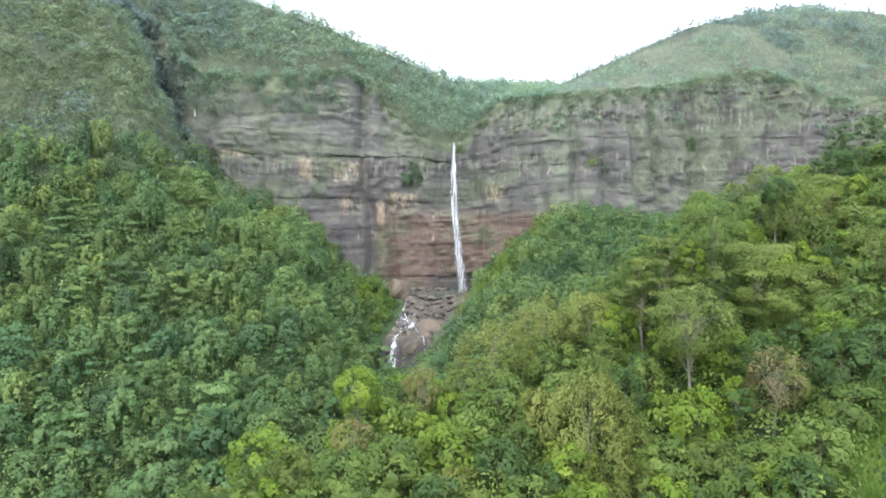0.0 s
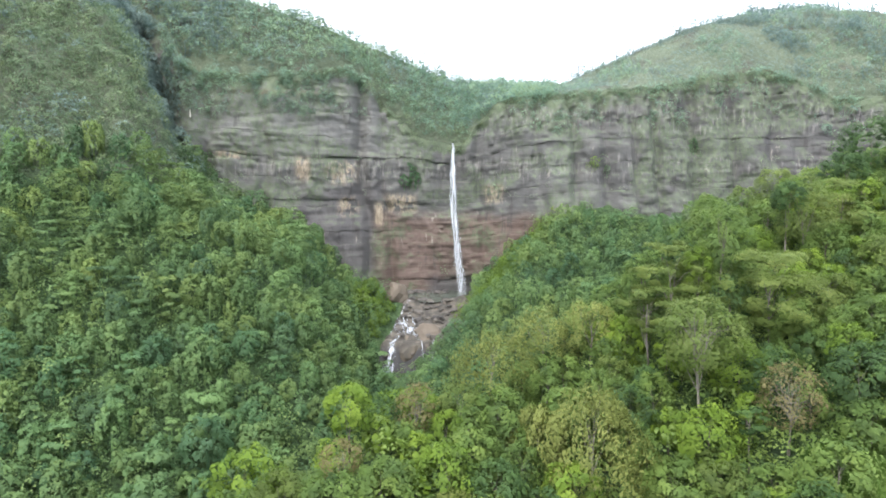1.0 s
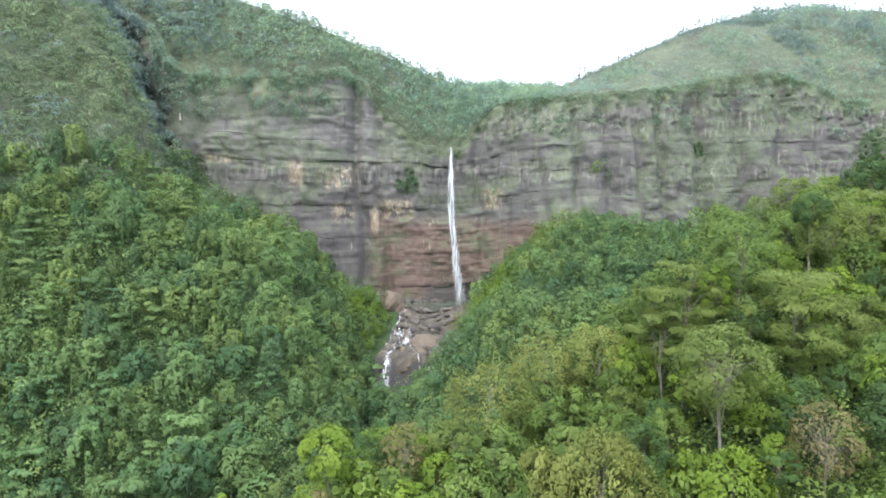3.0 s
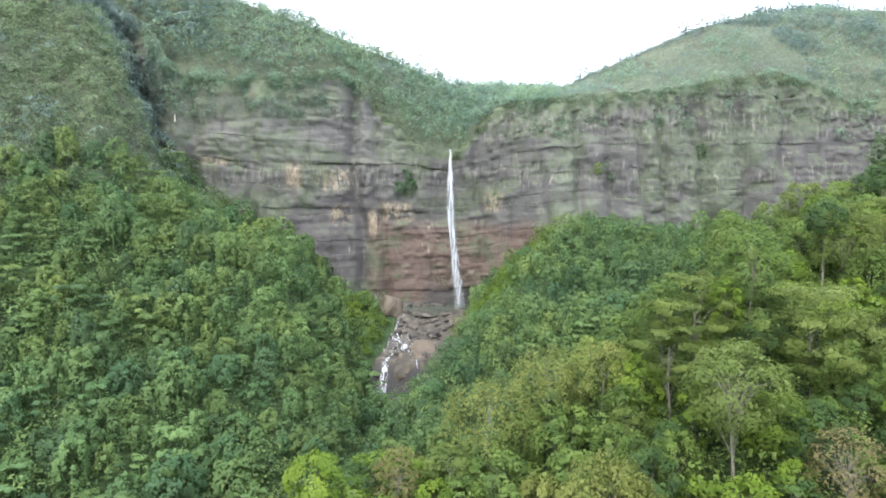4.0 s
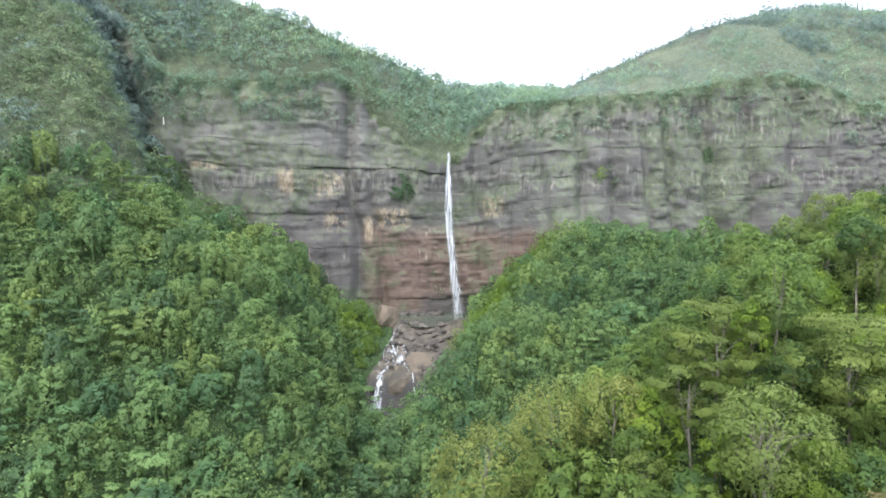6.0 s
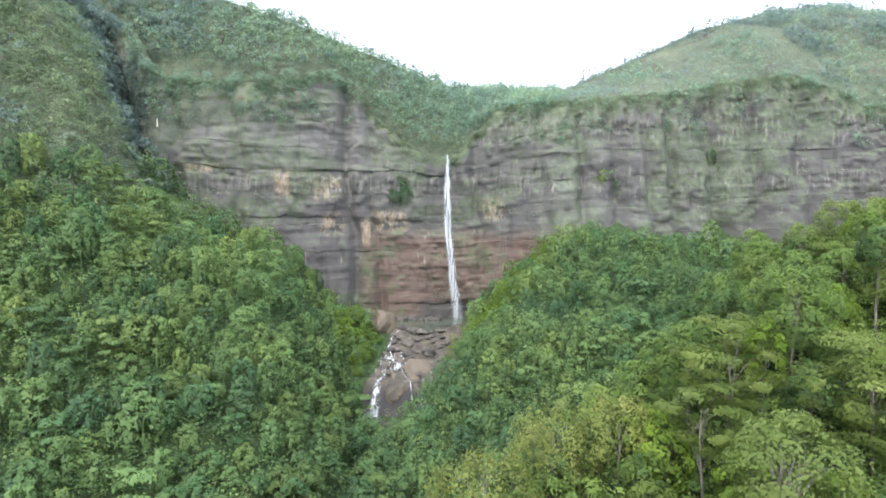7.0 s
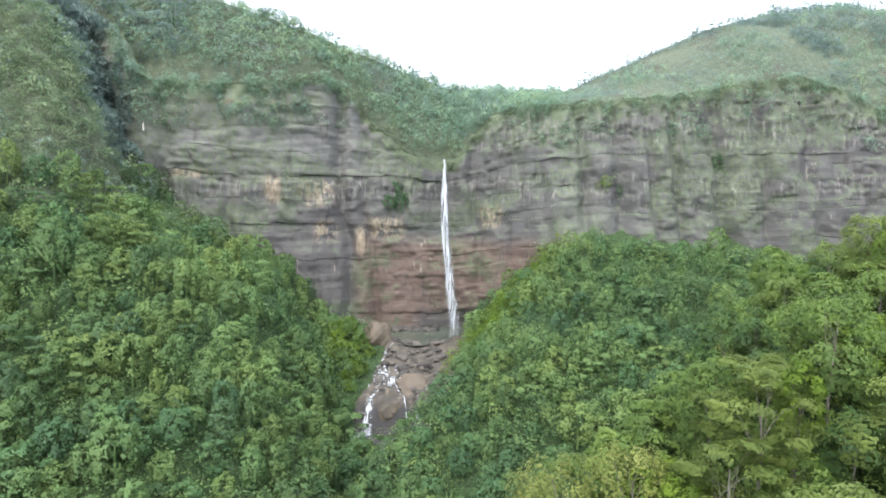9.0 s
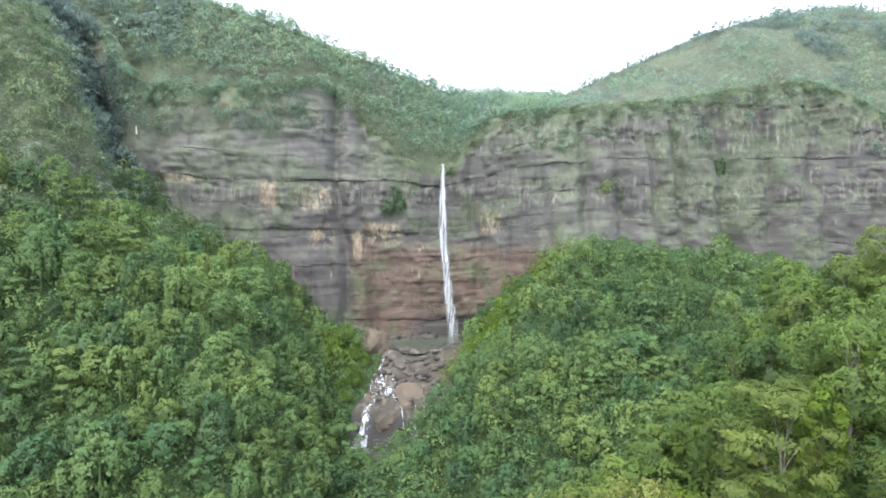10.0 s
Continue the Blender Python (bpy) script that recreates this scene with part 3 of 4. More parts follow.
def tube(points, radii, sides=6):
    """A tapered tube along the points."""
    p = np.asarray(points, float)
    d = unit(np.gradient(p, axis=0))
    ref = np.where(np.abs(d[:, 2:]) > 0.9, np.array([[1.0, 0, 0]]), np.array([[0, 0, 1.0]]))
    s = unit(np.cross(d, ref))
    w = np.cross(d, s)
    a = np.linspace(0, 2 * np.pi, sides, endpoint=False)
    v = p[:, None] + np.asarray(radii)[:, None, None] * (np.cos(a)[None, :, None] * s[:, None] + np.sin(a)[None, :, None] * w[:, None])
    n = len(p)
    i = np.arange(n - 1)[:, None] * sides + np.arange(sides)[None]
    j = np.arange(n - 1)[:, None] * sides + (np.arange(sides)[None] + 1) % sides
    return v.reshape(-1, 3), np.stack([i, j, j + sides, i + sides], -1).reshape(-1, 4)


def trunk_mesh(seed, bole, mids, base_r, material, limbs=9, lean=0.06):
    """A tapered, slightly crooked bole from the origin with limbs out to the given ends."""
    r = np.random.default_rng(seed)
    n = 8
    s = np.linspace(0, 1, n)
    axis = np.stack([bole * lean * np.sin(s * 3 + seed) * s, bole * lean * np.cos(s * 2.3 + seed) * s, s * bole], 1)
    axis[0, 2] = -0.6
    parts = [tube(axis, base_r * (1 - 0.72 * s) * (1 + 0.5 * np.exp(-s * 9)), 7)]
    for m in mids[:limbs]:
        k = r.integers(3, n - 1)
        a, b = axis[k], np.asarray(m)
        q = np.linspace(0, 1, 5)[:, None]
        bend = r.normal(0, 0.06, 3) * np.linalg.norm(b - a)
        pts = a + (b - a) * q + bend * np.sin(q * np.pi) + np.array([0, 0, 0.12]) * np.linalg.norm(b - a) * np.sin(q * np.pi)
        parts.append(tube(pts, base_r * 0.26 * (1 - 0.85 * q[:, 0]), 4))
    vs, fs, o = [], [], 0
    for v, f in parts:
        vs.append(v), fs.append(f + o)
        o += len(v)
    return mesh_of("trunk", np.concatenate(vs), np.concatenate(fs), material, True)


class Tree:
    """A kind of tree: one trunk mesh and one crown mesh, planted as often as wanted."""

    def __init__(self, seed, name, label, group, leaf, bark, height, radius, crown_h, lobes, per, size, style="round", droop=0.25, core=0.4, limbs=7, slim=0.55, base_r=None, lobe=1.0):
        v, q, t, nrm, mid = crown_shape(seed, radius, crown_h, lobes, per, size, style, droop, core, slim, lobe, 3)
        lift = np.array([0, 0, height - crown_h * 0.5])
        self.crown = split_mesh("crown", v + lift, q, t, leaf, nrm)
        self.trunk = trunk_mesh(seed, height - crown_h * 0.45, mid + lift, base_r or 0.014 * height, bark, limbs)
        self.name, self.label, self.group, self.height, self.radius = name, label, group, height, radius

    def plant(self, x, y, z=None, scale=1.0, turn=0.0, label=""):
        z = float(ground_z(x, y)) - 0.2 if z is None else z
        m = pose(x, y, z, 0, 0, turn) @ Matrix.Scale(scale, 4)
        e = new(self.name)
        e.matrix_world = m
        tagged(e, label or self.label, "tree", self.group)
        part("trunk", self.trunk, e)
        part("crown", self.crown, e)
        return e


# name, label, group, foliage, bark, style, leaf size, leaves a lobe, droop, core, slimness, limbs
SORTS = {
    "green": ("broadleaf_tree", "mid-green broadleaf tree with a clumped crown on the slope", "trees on the near spur", LEAF_MID, BARK, "round", 0.29, 118, 0.3, 0.30, 1.13, 5),
    "vine": ("creeper_hung_tree", "green tree hung with curtains of creepers on the slope", "creeper-hung trees", LEAF_MID, BARK, "drape", 0.26, 134, 0.9, 0.30, 1.04, 4),
    "dark": ("dark_broadleaf_tree", "dense dark-green tree with a rounded crown on the slope", "dark trees on the near spur", LEAF_DARK, BARK, "round", 0.26, 134, 0.3, 0.32, 1.13, 4),
    "lime": ("lime_tree", "bright yellow-green leafy tree on the slope", "yellow-green trees", LEAF_LIME, BARK, "round", 0.26, 128, 0.4, 0.30, 1.13, 4),
    "spire": ("pointed_tree", "bright green pointed tree on the slope", "pointed trees", LEAF_LIME, BARK, "tall", 0.26, 112, 0.5, 0.30, 1.04, 4),
    "olive": ("olive_green_tree", "dull olive-green tree with a loose crown on the slope", "olive-green trees", LEAF_OLIVE, BARK, "round", 0.25, 134, 0.4, 0.27, 0.94, 7),
    "tier": ("umbrella_tree", "tall olive-green tree with flat spreading tiers and a pale trunk", "umbrella trees", LEAF_OLIVE, BARK, "flat", 0.27, 190, 0.2, 0.27, 0.94, 9),
    "pale": ("pale_green_tree", "pale sage-green tree with a rounded crown on the slope", "pale green trees", LEAF_SAGE, BARK_PALE, "round", 0.26, 128, 0.3, 0.29, 1.13, 6),
    "open": ("open_crowned_tree", "pale green round-crowned tree with pale branches showing", "open-crowned trees", LEAF_SAGE, BARK_PALE, "round", 0.26, 99, 0.3, 0.17, 1.13, 30),
    "bamboo": ("bamboo_clump", "feathery olive bamboo clump with drooping sprays", "bamboo clumps", LEAF_BAMBOO, BARK, "feather", 0.33, 153, 1.4, 0.22, 0.49, 8),
    "plume": ("feathery_tree", "soft olive-yellow tree with feathery drooping foliage", "feathery trees", LEAF_BAMBOO, BARK_PALE, "feather", 0.26, 144, 0.9, 0.22, 0.61, 8),
    "bare": ("half_bare_tree", "half-bare brown tree with pale spreading limbs", "half-bare trees", LEAF_DRY, BARK_PALE, "round", 0.26, 41, 0.4, 0.00, 0.94, 40),
    "shrub": ("shrub", "low leafy green shrub on the slope", "shrubs on the near spur", LEAF_MID, BARK, "round", 0.26, 96, 0.4, 0.30, 1.13, 3),
    "slender": ("slender_tree", "slender tree with a bare thin trunk and a small crown", "slender trees", LEAF_DARK, BARK_PALE, "flat", 0.28, 80, 0.4, 0.38, 1.13, 5),
}


def grow(sort, seed, height, radius, crown_h, lobes, base_r=None, lobe=1.0):
    name, label, group, leaf, bark, style, size, per, droop, core, slim, limbs = SORTS[sort]
    return Tree(seed, name, label, group, leaf, bark, height, radius, crown_h, lobes, per, size, style, droop, core, limbs, slim, base_r, lobe)


taken = []


def specimen(sort, x, y, z, radius, half, lobes=None):
    """One tree of its own shape: the middle of its crown stands at (x, y, z)."""
    foot = float(ground_z(x, y)) - 0.2
    lobes = lobes or int(np.clip(7 * radius ** 0.9 * half ** 0.5, 12, 46))
    lobe = float(np.clip((20 / lobes) ** 0.4, 0.75, 1.25))
    tall = max(z + half - foot, 2 * half)
    tree = grow(sort, 400 + 7 * len(taken), tall, radius, 2 * half, lobes, float(np.clip(0.011 * tall + 0.02, 0.07, 0.2)), lobe)
    tree.plant(x, y, foot, 1.0, 0.0)
    taken.append((x, y, 0.75 * radius))


# the trees that stand out on the spur
specimen("lime", -8.6, 64.0, 10.8, 2.7, 2.7)
specimen("bare", -2.4, 68.0, 9.4, 2.4, 3.4, 30)
specimen("bare", -9.0, 61.0, 7.0, 2.2, 1.8, 22)
specimen("lime", -1.1, 64.9, 6.7, 0.9, 1.3)
specimen("pale", 2.3, 71.1, 8.8, 2.7, 2.7)
specimen("green", 6.4, 70.5, 8.0, 3.8, 3.2)
specimen("green", 3.3, 64.1, 5.2, 3.5, 3.0)
specimen("dark", 5.4, 61.0, 2.6, 3.9, 2.9)
specimen("bamboo", 15.4, 65.0, 5.8, 5.2, 6.2, 60)
specimen("bamboo", 10.3, 68.2, 5.9, 3.0, 3.4, 28)
specimen("plume", 5.9, 76.0, 13.0, 4.9, 3.6, 34)
specimen("plume", 12.9, 83.0, 14.4, 3.9, 3.6, 28)
specimen("plume", 19.3, 84.0, 15.4, 3.7, 3.7, 26)
specimen("dark", 13.4, 82.2, 10.6, 2.0, 3.0)
specimen("vine", 9.9, 77.9, 9.6, 2.4, 2.7)
specimen("open", 27.6, 70.0, 16.8, 4.9, 4.6, 60)
specimen("tier", 24.9, 78.0, 18.6, 3.3, 2.3, 26)
specimen("lime", 23.2, 81.6, 13.2, 3.1, 3.7)
specimen("lime", 33.1, 72.4, 11.0, 3.9, 3.5)
specimen("lime", 26.9, 65.7, 6.0, 4.2, 3.7)
specimen("spire", 26.1, 76.0, 11.6, 1.9, 4.4)
specimen("vine", 23.4, 72.0, 8.4, 2.5, 3.6)
specimen("bare", 34.3, 64.5, 11.6, 3.8, 3.9, 52)
specimen("dark", 42.2, 66.2, 12.0, 4.5, 3.9)
specimen("green", 40.6, 61.8, 7.9, 3.3, 2.6)
specimen("green", 46.0, 61.5, 8.6, 3.0, 2.5)
specimen("tier", 39.2, 78.0, 21.0, 5.9, 4.6, 64)
specimen("vine", 41.0, 76.5, 15.0, 3.2, 3.6)
specimen("green", 37.1, 87.0, 26.0, 5.0, 5.8, 44)
specimen("lime", 33.2, 85.0, 22.0, 2.4, 4.2)
specimen("tier", 28.5, 82.0, 22.4, 4.4, 4.2, 48)
specimen("vine", 30.5, 80.0, 15.5, 3.0, 4.2)
specimen("vine", 27.5, 88.5, 21.0, 3.6, 4.2)
specimen("olive", 50.3, 91.0, 29.6, 5.0, 5.0)
specimen("vine", 52.0, 88.5, 24.0, 3.4, 3.8)
specimen("vine", 57.5, 89.5, 26.0, 3.2, 3.8)
specimen("dark", 47.4, 90.0, 31.9, 2.4, 2.1)
specimen("tier", 55.8, 92.0, 30.8, 3.8, 4.0, 36)
specimen("dark", 73.1, 112.0, 41.4, 6.2, 5.2)
specimen("dark", 66.5, 108.0, 36.0, 4.6, 4.4)
specimen("olive", 56.6, 83.1, 22.6, 4.5, 4.4)
specimen("green", 50.4, 76.7, 16.4, 3.0, 3.0)
specimen("olive", 47.6, 80.8, 18.3, 3.6, 3.4)
specimen("slender", 30.3, 64.0, 9.6, 1.6, 1.1, 9)
taken.append((30.2, 61.0, 2.2))
specimen("green", 22.5, 62.5, 2.3, 3.3, 2.7)
specimen("pale", 26.9, 63.0, 2.8, 2.8, 2.4)
specimen("green", 30.4, 59.5, 3.0, 2.4, 2.4)
specimen("olive", -14.1, 58.8, 4.2, 3.0, 2.2)
specimen("green", -9.1, 57.3, 4.8, 3.1, 2.2)
specimen("green", -5.0, 58.8, 4.8, 3.4, 2.7)
specimen("tier", 58.7, 91.7, 26.0, 4.9, 3.2, 34)
specimen("green", 47.8, 117.0, 30.0, 3.2, 3.8)
specimen("vine", 43.0, 105.0, 27.0, 3.4, 4.0)
specimen("olive", 57.0, 112.0, 34.0, 4.0, 4.0)
specimen("lime", 44.0, 92.0, 24.0, 3.2, 3.2)

# the rest of the spur's near wood: a few shapes of each sort, planted again and again
FILL = {sort: [grow(sort, 700 + 10 * i + k, 5.2 + 0.7 * k, 2.2 + 0.35 * k, 4.4 + 0.5 * k, 18, 0.09) for k in range(3)] for i, sort in enumerate(("green", "dark", "lime", "olive", "vine", "pale", "plume"))}
SHRUBS = [grow("shrub", 800 + k, 2.6, 1.7 + 0.2 * k, 2.8, 12, 0.06) for k in range(3)]
LIME_SHRUBS = [Tree(820 + k, "shrub", "low yellow-green shrub on the slope", "shrubs on the near spur", LEAF_LIME, BARK, 2.6, 1.7 + 0.2 * k, 2.8, 12, 60, 0.25, "round", 0.4, 0.6, 3, 0.6, 0.06) for k in range(2)]
spots = [(rng.uniform(-36, 92), rng.uniform(40, 125)) for _ in range(16000)]
count = 0
for x, y in spots:
    d = y - float(spur_y(x))
    if not -44 < d < 11 or y < 0.62 * abs(x) + 28 or y < 46 or (35 < x < 56 and y < 59.5 + 0.2 * (x - 36)) or (36.5 < x < 40 and y < 66) or count > 480:
        continue
    sort = rng.choice(["green", "dark", "lime", "olive", "vine", "pale", "plume", "shrub"], p=[0.26, 0.12, 0.16, 0.10, 0.12, 0.05, 0.05, 0.14])
    if y < 48:
        sort = "shrub"
    sc = rng.uniform(0.75, 1.25)
    rad = (1.9 if sort != "shrub" else 1.3) * sc
    if any((x - a) ** 2 + (y - b) ** 2 < (rad + c) ** 2 * 0.5 for a, b, c in taken):
        continue
    kin = FILL.get(sort, SHRUBS)
    kin[rng.integers(len(kin))].plant(x, y, None, sc, rng.uniform(0, 360))
    taken.append((x, y, rad))
    count += 1


# shrubs on the bank beside the pool's outlet
for x, y, sc in ((-24.0, 220, 1.9), (-24.0, 214, 1.4), (-25.5, 225, 2.1), (-22.0, 209, 1.1), (-27.5, 217, 1.8), (-26.0, 211, 1.5), (-29.0, 222, 1.8), (-24.5, 206, 1.2), (12.5, 216, 1.2), (11.5, 211, 1.0), (13.5, 221, 1.1)):
    (SHRUBS, LIME_SHRUBS)[int(y) % 2][0].plant(x, y, None, sc, x * 31)


bank = np.random.default_rng(87)
for _ in range(120):
    x, y = bank.uniform(-32, -17), bank.uniform(196, 226)
    if x > float(stream_x(y)) - 9.5 or (x > -19.5 and y > 217):
        continue
    (LIME_SHRUBS if bank.random() < 0.85 else SHRUBS)[1].plant(x, y, None, bank.uniform(0.7, 1.15), bank.uniform(0, 360))


# ---------------------------------------------------------------- woods that nobody could count
def wood(name, label, category, shapes, places, material):
    """One mesh of many plants: places are rows of x, y, z, scale, turn, tint, index of the shape."""
    vs, qs, ts, ns, o = [], [], [], [], 0
    for x, y, z, sc, turn, tone, k in places:
        v, q, t, nrm = shapes[int(k)]
        c, s = math.cos(turn) * sc, math.sin(turn) * sc
        w = np.empty_like(v)
        w[:, 0], w[:, 1], w[:, 2] = v[:, 0] * c - v[:, 1] * s + x, v[:, 0] * s + v[:, 1] * c + y, v[:, 2] * sc + z
        w2 = np.stack([nrm[:, 0] * math.cos(turn) - nrm[:, 1] * math.sin(turn), nrm[:, 0] * math.sin(turn) + nrm[:, 1] * math.cos(turn), nrm[:, 2]], 1)
        vs.append(w), ns.append(w2), qs.append(q + o), ts.append(np.clip(t * 0.22 + tone * 0.88, 0, 1))
        o += len(v)
    ob = new(name, split_mesh(name, np.concatenate(vs), np.concatenate(qs), np.concatenate(ts), material, np.concatenate(ns)))
    return tagged(ob, label, category, kind="stuff")


def shape(seed, radius, height, crown_h, lobes, per, leaf, style="round", core=0.5, droop=0.3):
    v, q, t, nrm, mid = crown_shape(seed, radius, crown_h, lobes, per, leaf, style, droop, core, 1.25, float(np.clip((18 / lobes) ** 0.5, 0.8, 1.5)), 3)
    v = v + np.array([0, 0, height - crown_h * 0.5])
    if height < 4.6:
        return v, q, t, nrm
    tv, tq = tube([(0, 0, -1), (0.1, 0, height * 0.4), (0, 0.1, height - crown_h * 0.4)], [0.2, 0.15, 0.08], 4)
    return np.concatenate([v, tv]), np.concatenate([q, tq + len(v)]), np.concatenate([t, np.zeros(len(tv))]), np.concatenate([nrm, unit(tv * np.array([1, 1, 0]) + np.array([1e-6, 0, 0]))])


def scatter(n, x0, x1, y0, y1, gap, keep, seed):
    """Places at least gap apart on the ground where keep(x, y) holds."""
    r = np.random.default_rng(seed)
    x, y = r.uniform(x0, x1, n), r.uniform(y0, y1, n)
    ok = keep(x, y)
    x, y = x[ok], y[ok]
    cells, out = {}, []
    for a, b in zip(x.tolist(), y.tolist()):
        i, j = int(a // gap), int(b // gap)
        if all((a - c) ** 2 + (b - d) ** 2 > gap * gap for di in (-1, 0, 1) for dj in (-1, 0, 1) for c, d in cells.get((i + di, j + dj), ())):
            cells.setdefault((i, j), []).append((a, b))
            out.append((a, b))
    out = np.array(out)
    return out[:, 0], out[:, 1]


def stand(x, y, seed, shapes, lo, hi, sink=0.3, big=1.35):
    r = np.random.default_rng(seed)
    n = len(x)
    tone = np.clip(0.42 + 0.6 * fbm(x / 16, y / 16, seed) + r.normal(0, 0.30, n), 0, 1)
    return np.stack([x, y, ground_z(x, y) - sink, r.uniform(lo, hi, n) * np.where(r.random(n) < 0.1, big, 1), r.uniform(0, 6.28, n), tone, r.integers(0, len(shapes), n)], 1)


def in_view_wedge(x, y, spare=14):
    """The wedge of country within the camera's view, with some to spare; planting is fitted to it."""
    return np.abs(x - 2) < 0.73 * y + spare


def mixed_wood(name, what, shapes, places):
    """The trees of a wood in three kinds of green, each kind one object."""
    kind = np.random.default_rng(len(places)).random(len(places)) + 0.5 * fbm(places[:, 0] / 25, places[:, 1] / 25, 61) - 0.40 * step(places[:, 2], 4, -8) * (places[:, 0] < -34)
    wood(name, "dense mid-green " + what, "forest", shapes, places[(kind > 0.27) & (kind < 0.8)], LEAF_WOOD)
    wood(name + "_dark", "deep green " + what, "forest", shapes, places[kind <= 0.27], LEAF_WOOD_DARK)
    wood(name + "_pale", "pale yellowish " + what, "forest", shapes, places[kind >= 0.8], LEAF_WOOD_PALE)


near_stream = lambda x, y: (x - stream_x(y) - 2.5 < line(y, (181, -1), (186, 10), (194, 16), (212, 15), (250, 13))) & (x - stream_x(y) - 2.5 > -line(y, (182, -1), (187, 8.5), (196, 12.5), (206, 14.5), (213, 15), (250, 14)))
on_ridge = lambda x, y, half: (np.abs(0.797 * (x - 16.5) - 0.604 * (y - 209)) < half) & (y > 200) & (y < 240)
STYLES = ["round", "drape", "tall", "round", "drape", "round", "flat", "drape"]
wooded = [shape(300 + k, 2.5 + 0.22 * (k % 4), 6.4 + 0.8 * (k % 5), 5.6 + 0.5 * (k % 5), 22, 62, 0.36, STYLES[k], 0, [0.4, 1.4, 0.8, 0.4, 1.6, 0.5, 0.3, 1.2][k]) for k in range(8)]
wooded_far = [shape(310 + k, 2.5 + 0.25 * (k % 4), 6.0 + 0.7 * (k % 5), 5.6 + 0.5 * (k % 5), 18, 54, 0.40, STYLES[k], 0, [0.4, 1.4, 0.8, 0.4, 1.6, 0.5, 0.3, 1.2][k]) for k in range(8)]

x, y = scatter(18000, -150, 4, 84, 235, 3.7, lambda x, y: in_view_wedge(x, y) & ~near_stream(x, y) & (x < stream_x(y)) & ~((x > -30) & (y > 195)) & (y < cliff_y(x) - 3) & (ground_z(x, y) < 46) & (spur_y(x) + 12 < y), 11)
mixed_wood("forest_left", "jungle trees covering the flank of the valley", wooded, stand(x, y, 12, wooded, 0.7, 1.3, 0.8))
x, y = scatter(16000, -26, 120, 96, 246, 4.1, lambda x, y: in_view_wedge(x, y) & ~near_stream(x, y) & (x >= stream_x(y)) & (y < cliff_y(x) - 0.26 * np.maximum(0, rim_z(x) - ground_z(x, y)) * (x > 30) - 2) & (spur_y(x) + 13 < y) & ~((x < 13) & (y > 212)) & ~on_ridge(x, y, 5.0) & (y > np.where(x < 22, 96, 132 + 0.95 * np.maximum(0, x - 35))), 13)
mixed_wood("forest_right", "jungle trees on the talus below the cliff", wooded_far, stand(x, y, 14, wooded_far, 0.65, 1.15, 0.8))

bush = [shape(330 + k, 1.5 + 0.2 * k, 1.6 + 0.4 * k, 2.2 + 0.3 * k, 6, 30, 0.27, core=0) for k in range(5)]
x, y = scatter(20000, -165, -72, 150, 235, 1.75, lambda x, y: in_view_wedge(x, y) & (ground_z(x, y) >= np.where(y > 190, 30, 44)) & (y < cliff_y(x) - 1) & (fbm(x / 9, y / 9, 5) > -0.42), 15)
leafy = [shape(390 + k, 1.7 + 0.25 * k, 2.0 + 0.6 * k, 2.8 + 0.5 * k, 7, 28, 0.30, core=0, droop=[0.3, 1.2][k % 2]) for k in range(5)]
spread_out = stand(x, y, 16, leafy, 0.8, 1.7, 0.9)
pick = np.random.default_rng(17).random(len(x)) + 0.6 * fbm(x / 20, y / 20, 63)
wood("scrub_bluff", "scrub and small trees clinging to the steep bluff, greyed for haze", "scrub", leafy, spread_out[pick < 0.22], LEAF_FAR_HAZE)
wood("scrub_bluff_green", "fresh green scrub and small trees on the steep bluff", "scrub", leafy, spread_out[pick >= 0.22], LEAF_BLUFF)
over = lambda x, y: in_view_wedge(x, y) & (y > cliff_y(x) + 4.5) & (y < crest_y(x) - 1.5)
x, y = scatter(90000, -130, 45, 238, 336, 1.75, over, 17)
scrub = stand(x, y, 18, bush, 0.9, 1.9, 1.1)
pick = np.random.default_rng(19).random(len(x)) + 0.7 * fbm(x / 18, y / 18, 65)
wood("upland_scrub", "scrub on the slopes above the cliff, greyed for haze", "scrub", bush, scrub[pick < 0.35], LEAF_FAR_HAZE)
wood("upland_scrub_green", "fresh green scrub on the slopes above the cliff", "scrub", bush, scrub[(pick >= 0.35) & (pick < 0.8)], LEAF_UPLAND_HAZE)
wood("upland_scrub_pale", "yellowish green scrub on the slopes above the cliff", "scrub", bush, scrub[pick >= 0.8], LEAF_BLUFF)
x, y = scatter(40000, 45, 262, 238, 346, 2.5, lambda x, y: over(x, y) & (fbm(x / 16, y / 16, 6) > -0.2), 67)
wood("hill_scrub", "low scrub on the far hillside, greyed for haze", "scrub", bush, stand(x, y, 68, bush, 0.5, 1.05, 0.7), LEAF_FAR_HAZE)
tall = [shape(370 + k, 2.2, 4.2 + 0.8 * k, 4.8 + 0.6 * k, 10, 28, 0.38, ["round", "tall", "round"][k], 0) for k in range(3)]
x, y = scatter(30000, -165, 200, 160, 345, 2.5, lambda x, y: in_view_wedge(x, y) & ((y > cliff_y(x) + 9) | ((y < cliff_y(x) - 2) & (ground_z(x, y) > 46))) & (y < crest_y(x) - 4) & (fbm(x / 20, y / 20, 23) > np.where(x < 45, -0.4, np.where(x > 150, -0.2, 0.2)) + np.where((x > 45) & (y > 292), 0.22, 0) - 0.10 * ((x > 90) & (y < 292))), 24)
west = x < -78
far = x > 50
places = stand(x, y, 25, tall, 0.5, 1.15, 0.6)
places[far, 3] *= 0.62
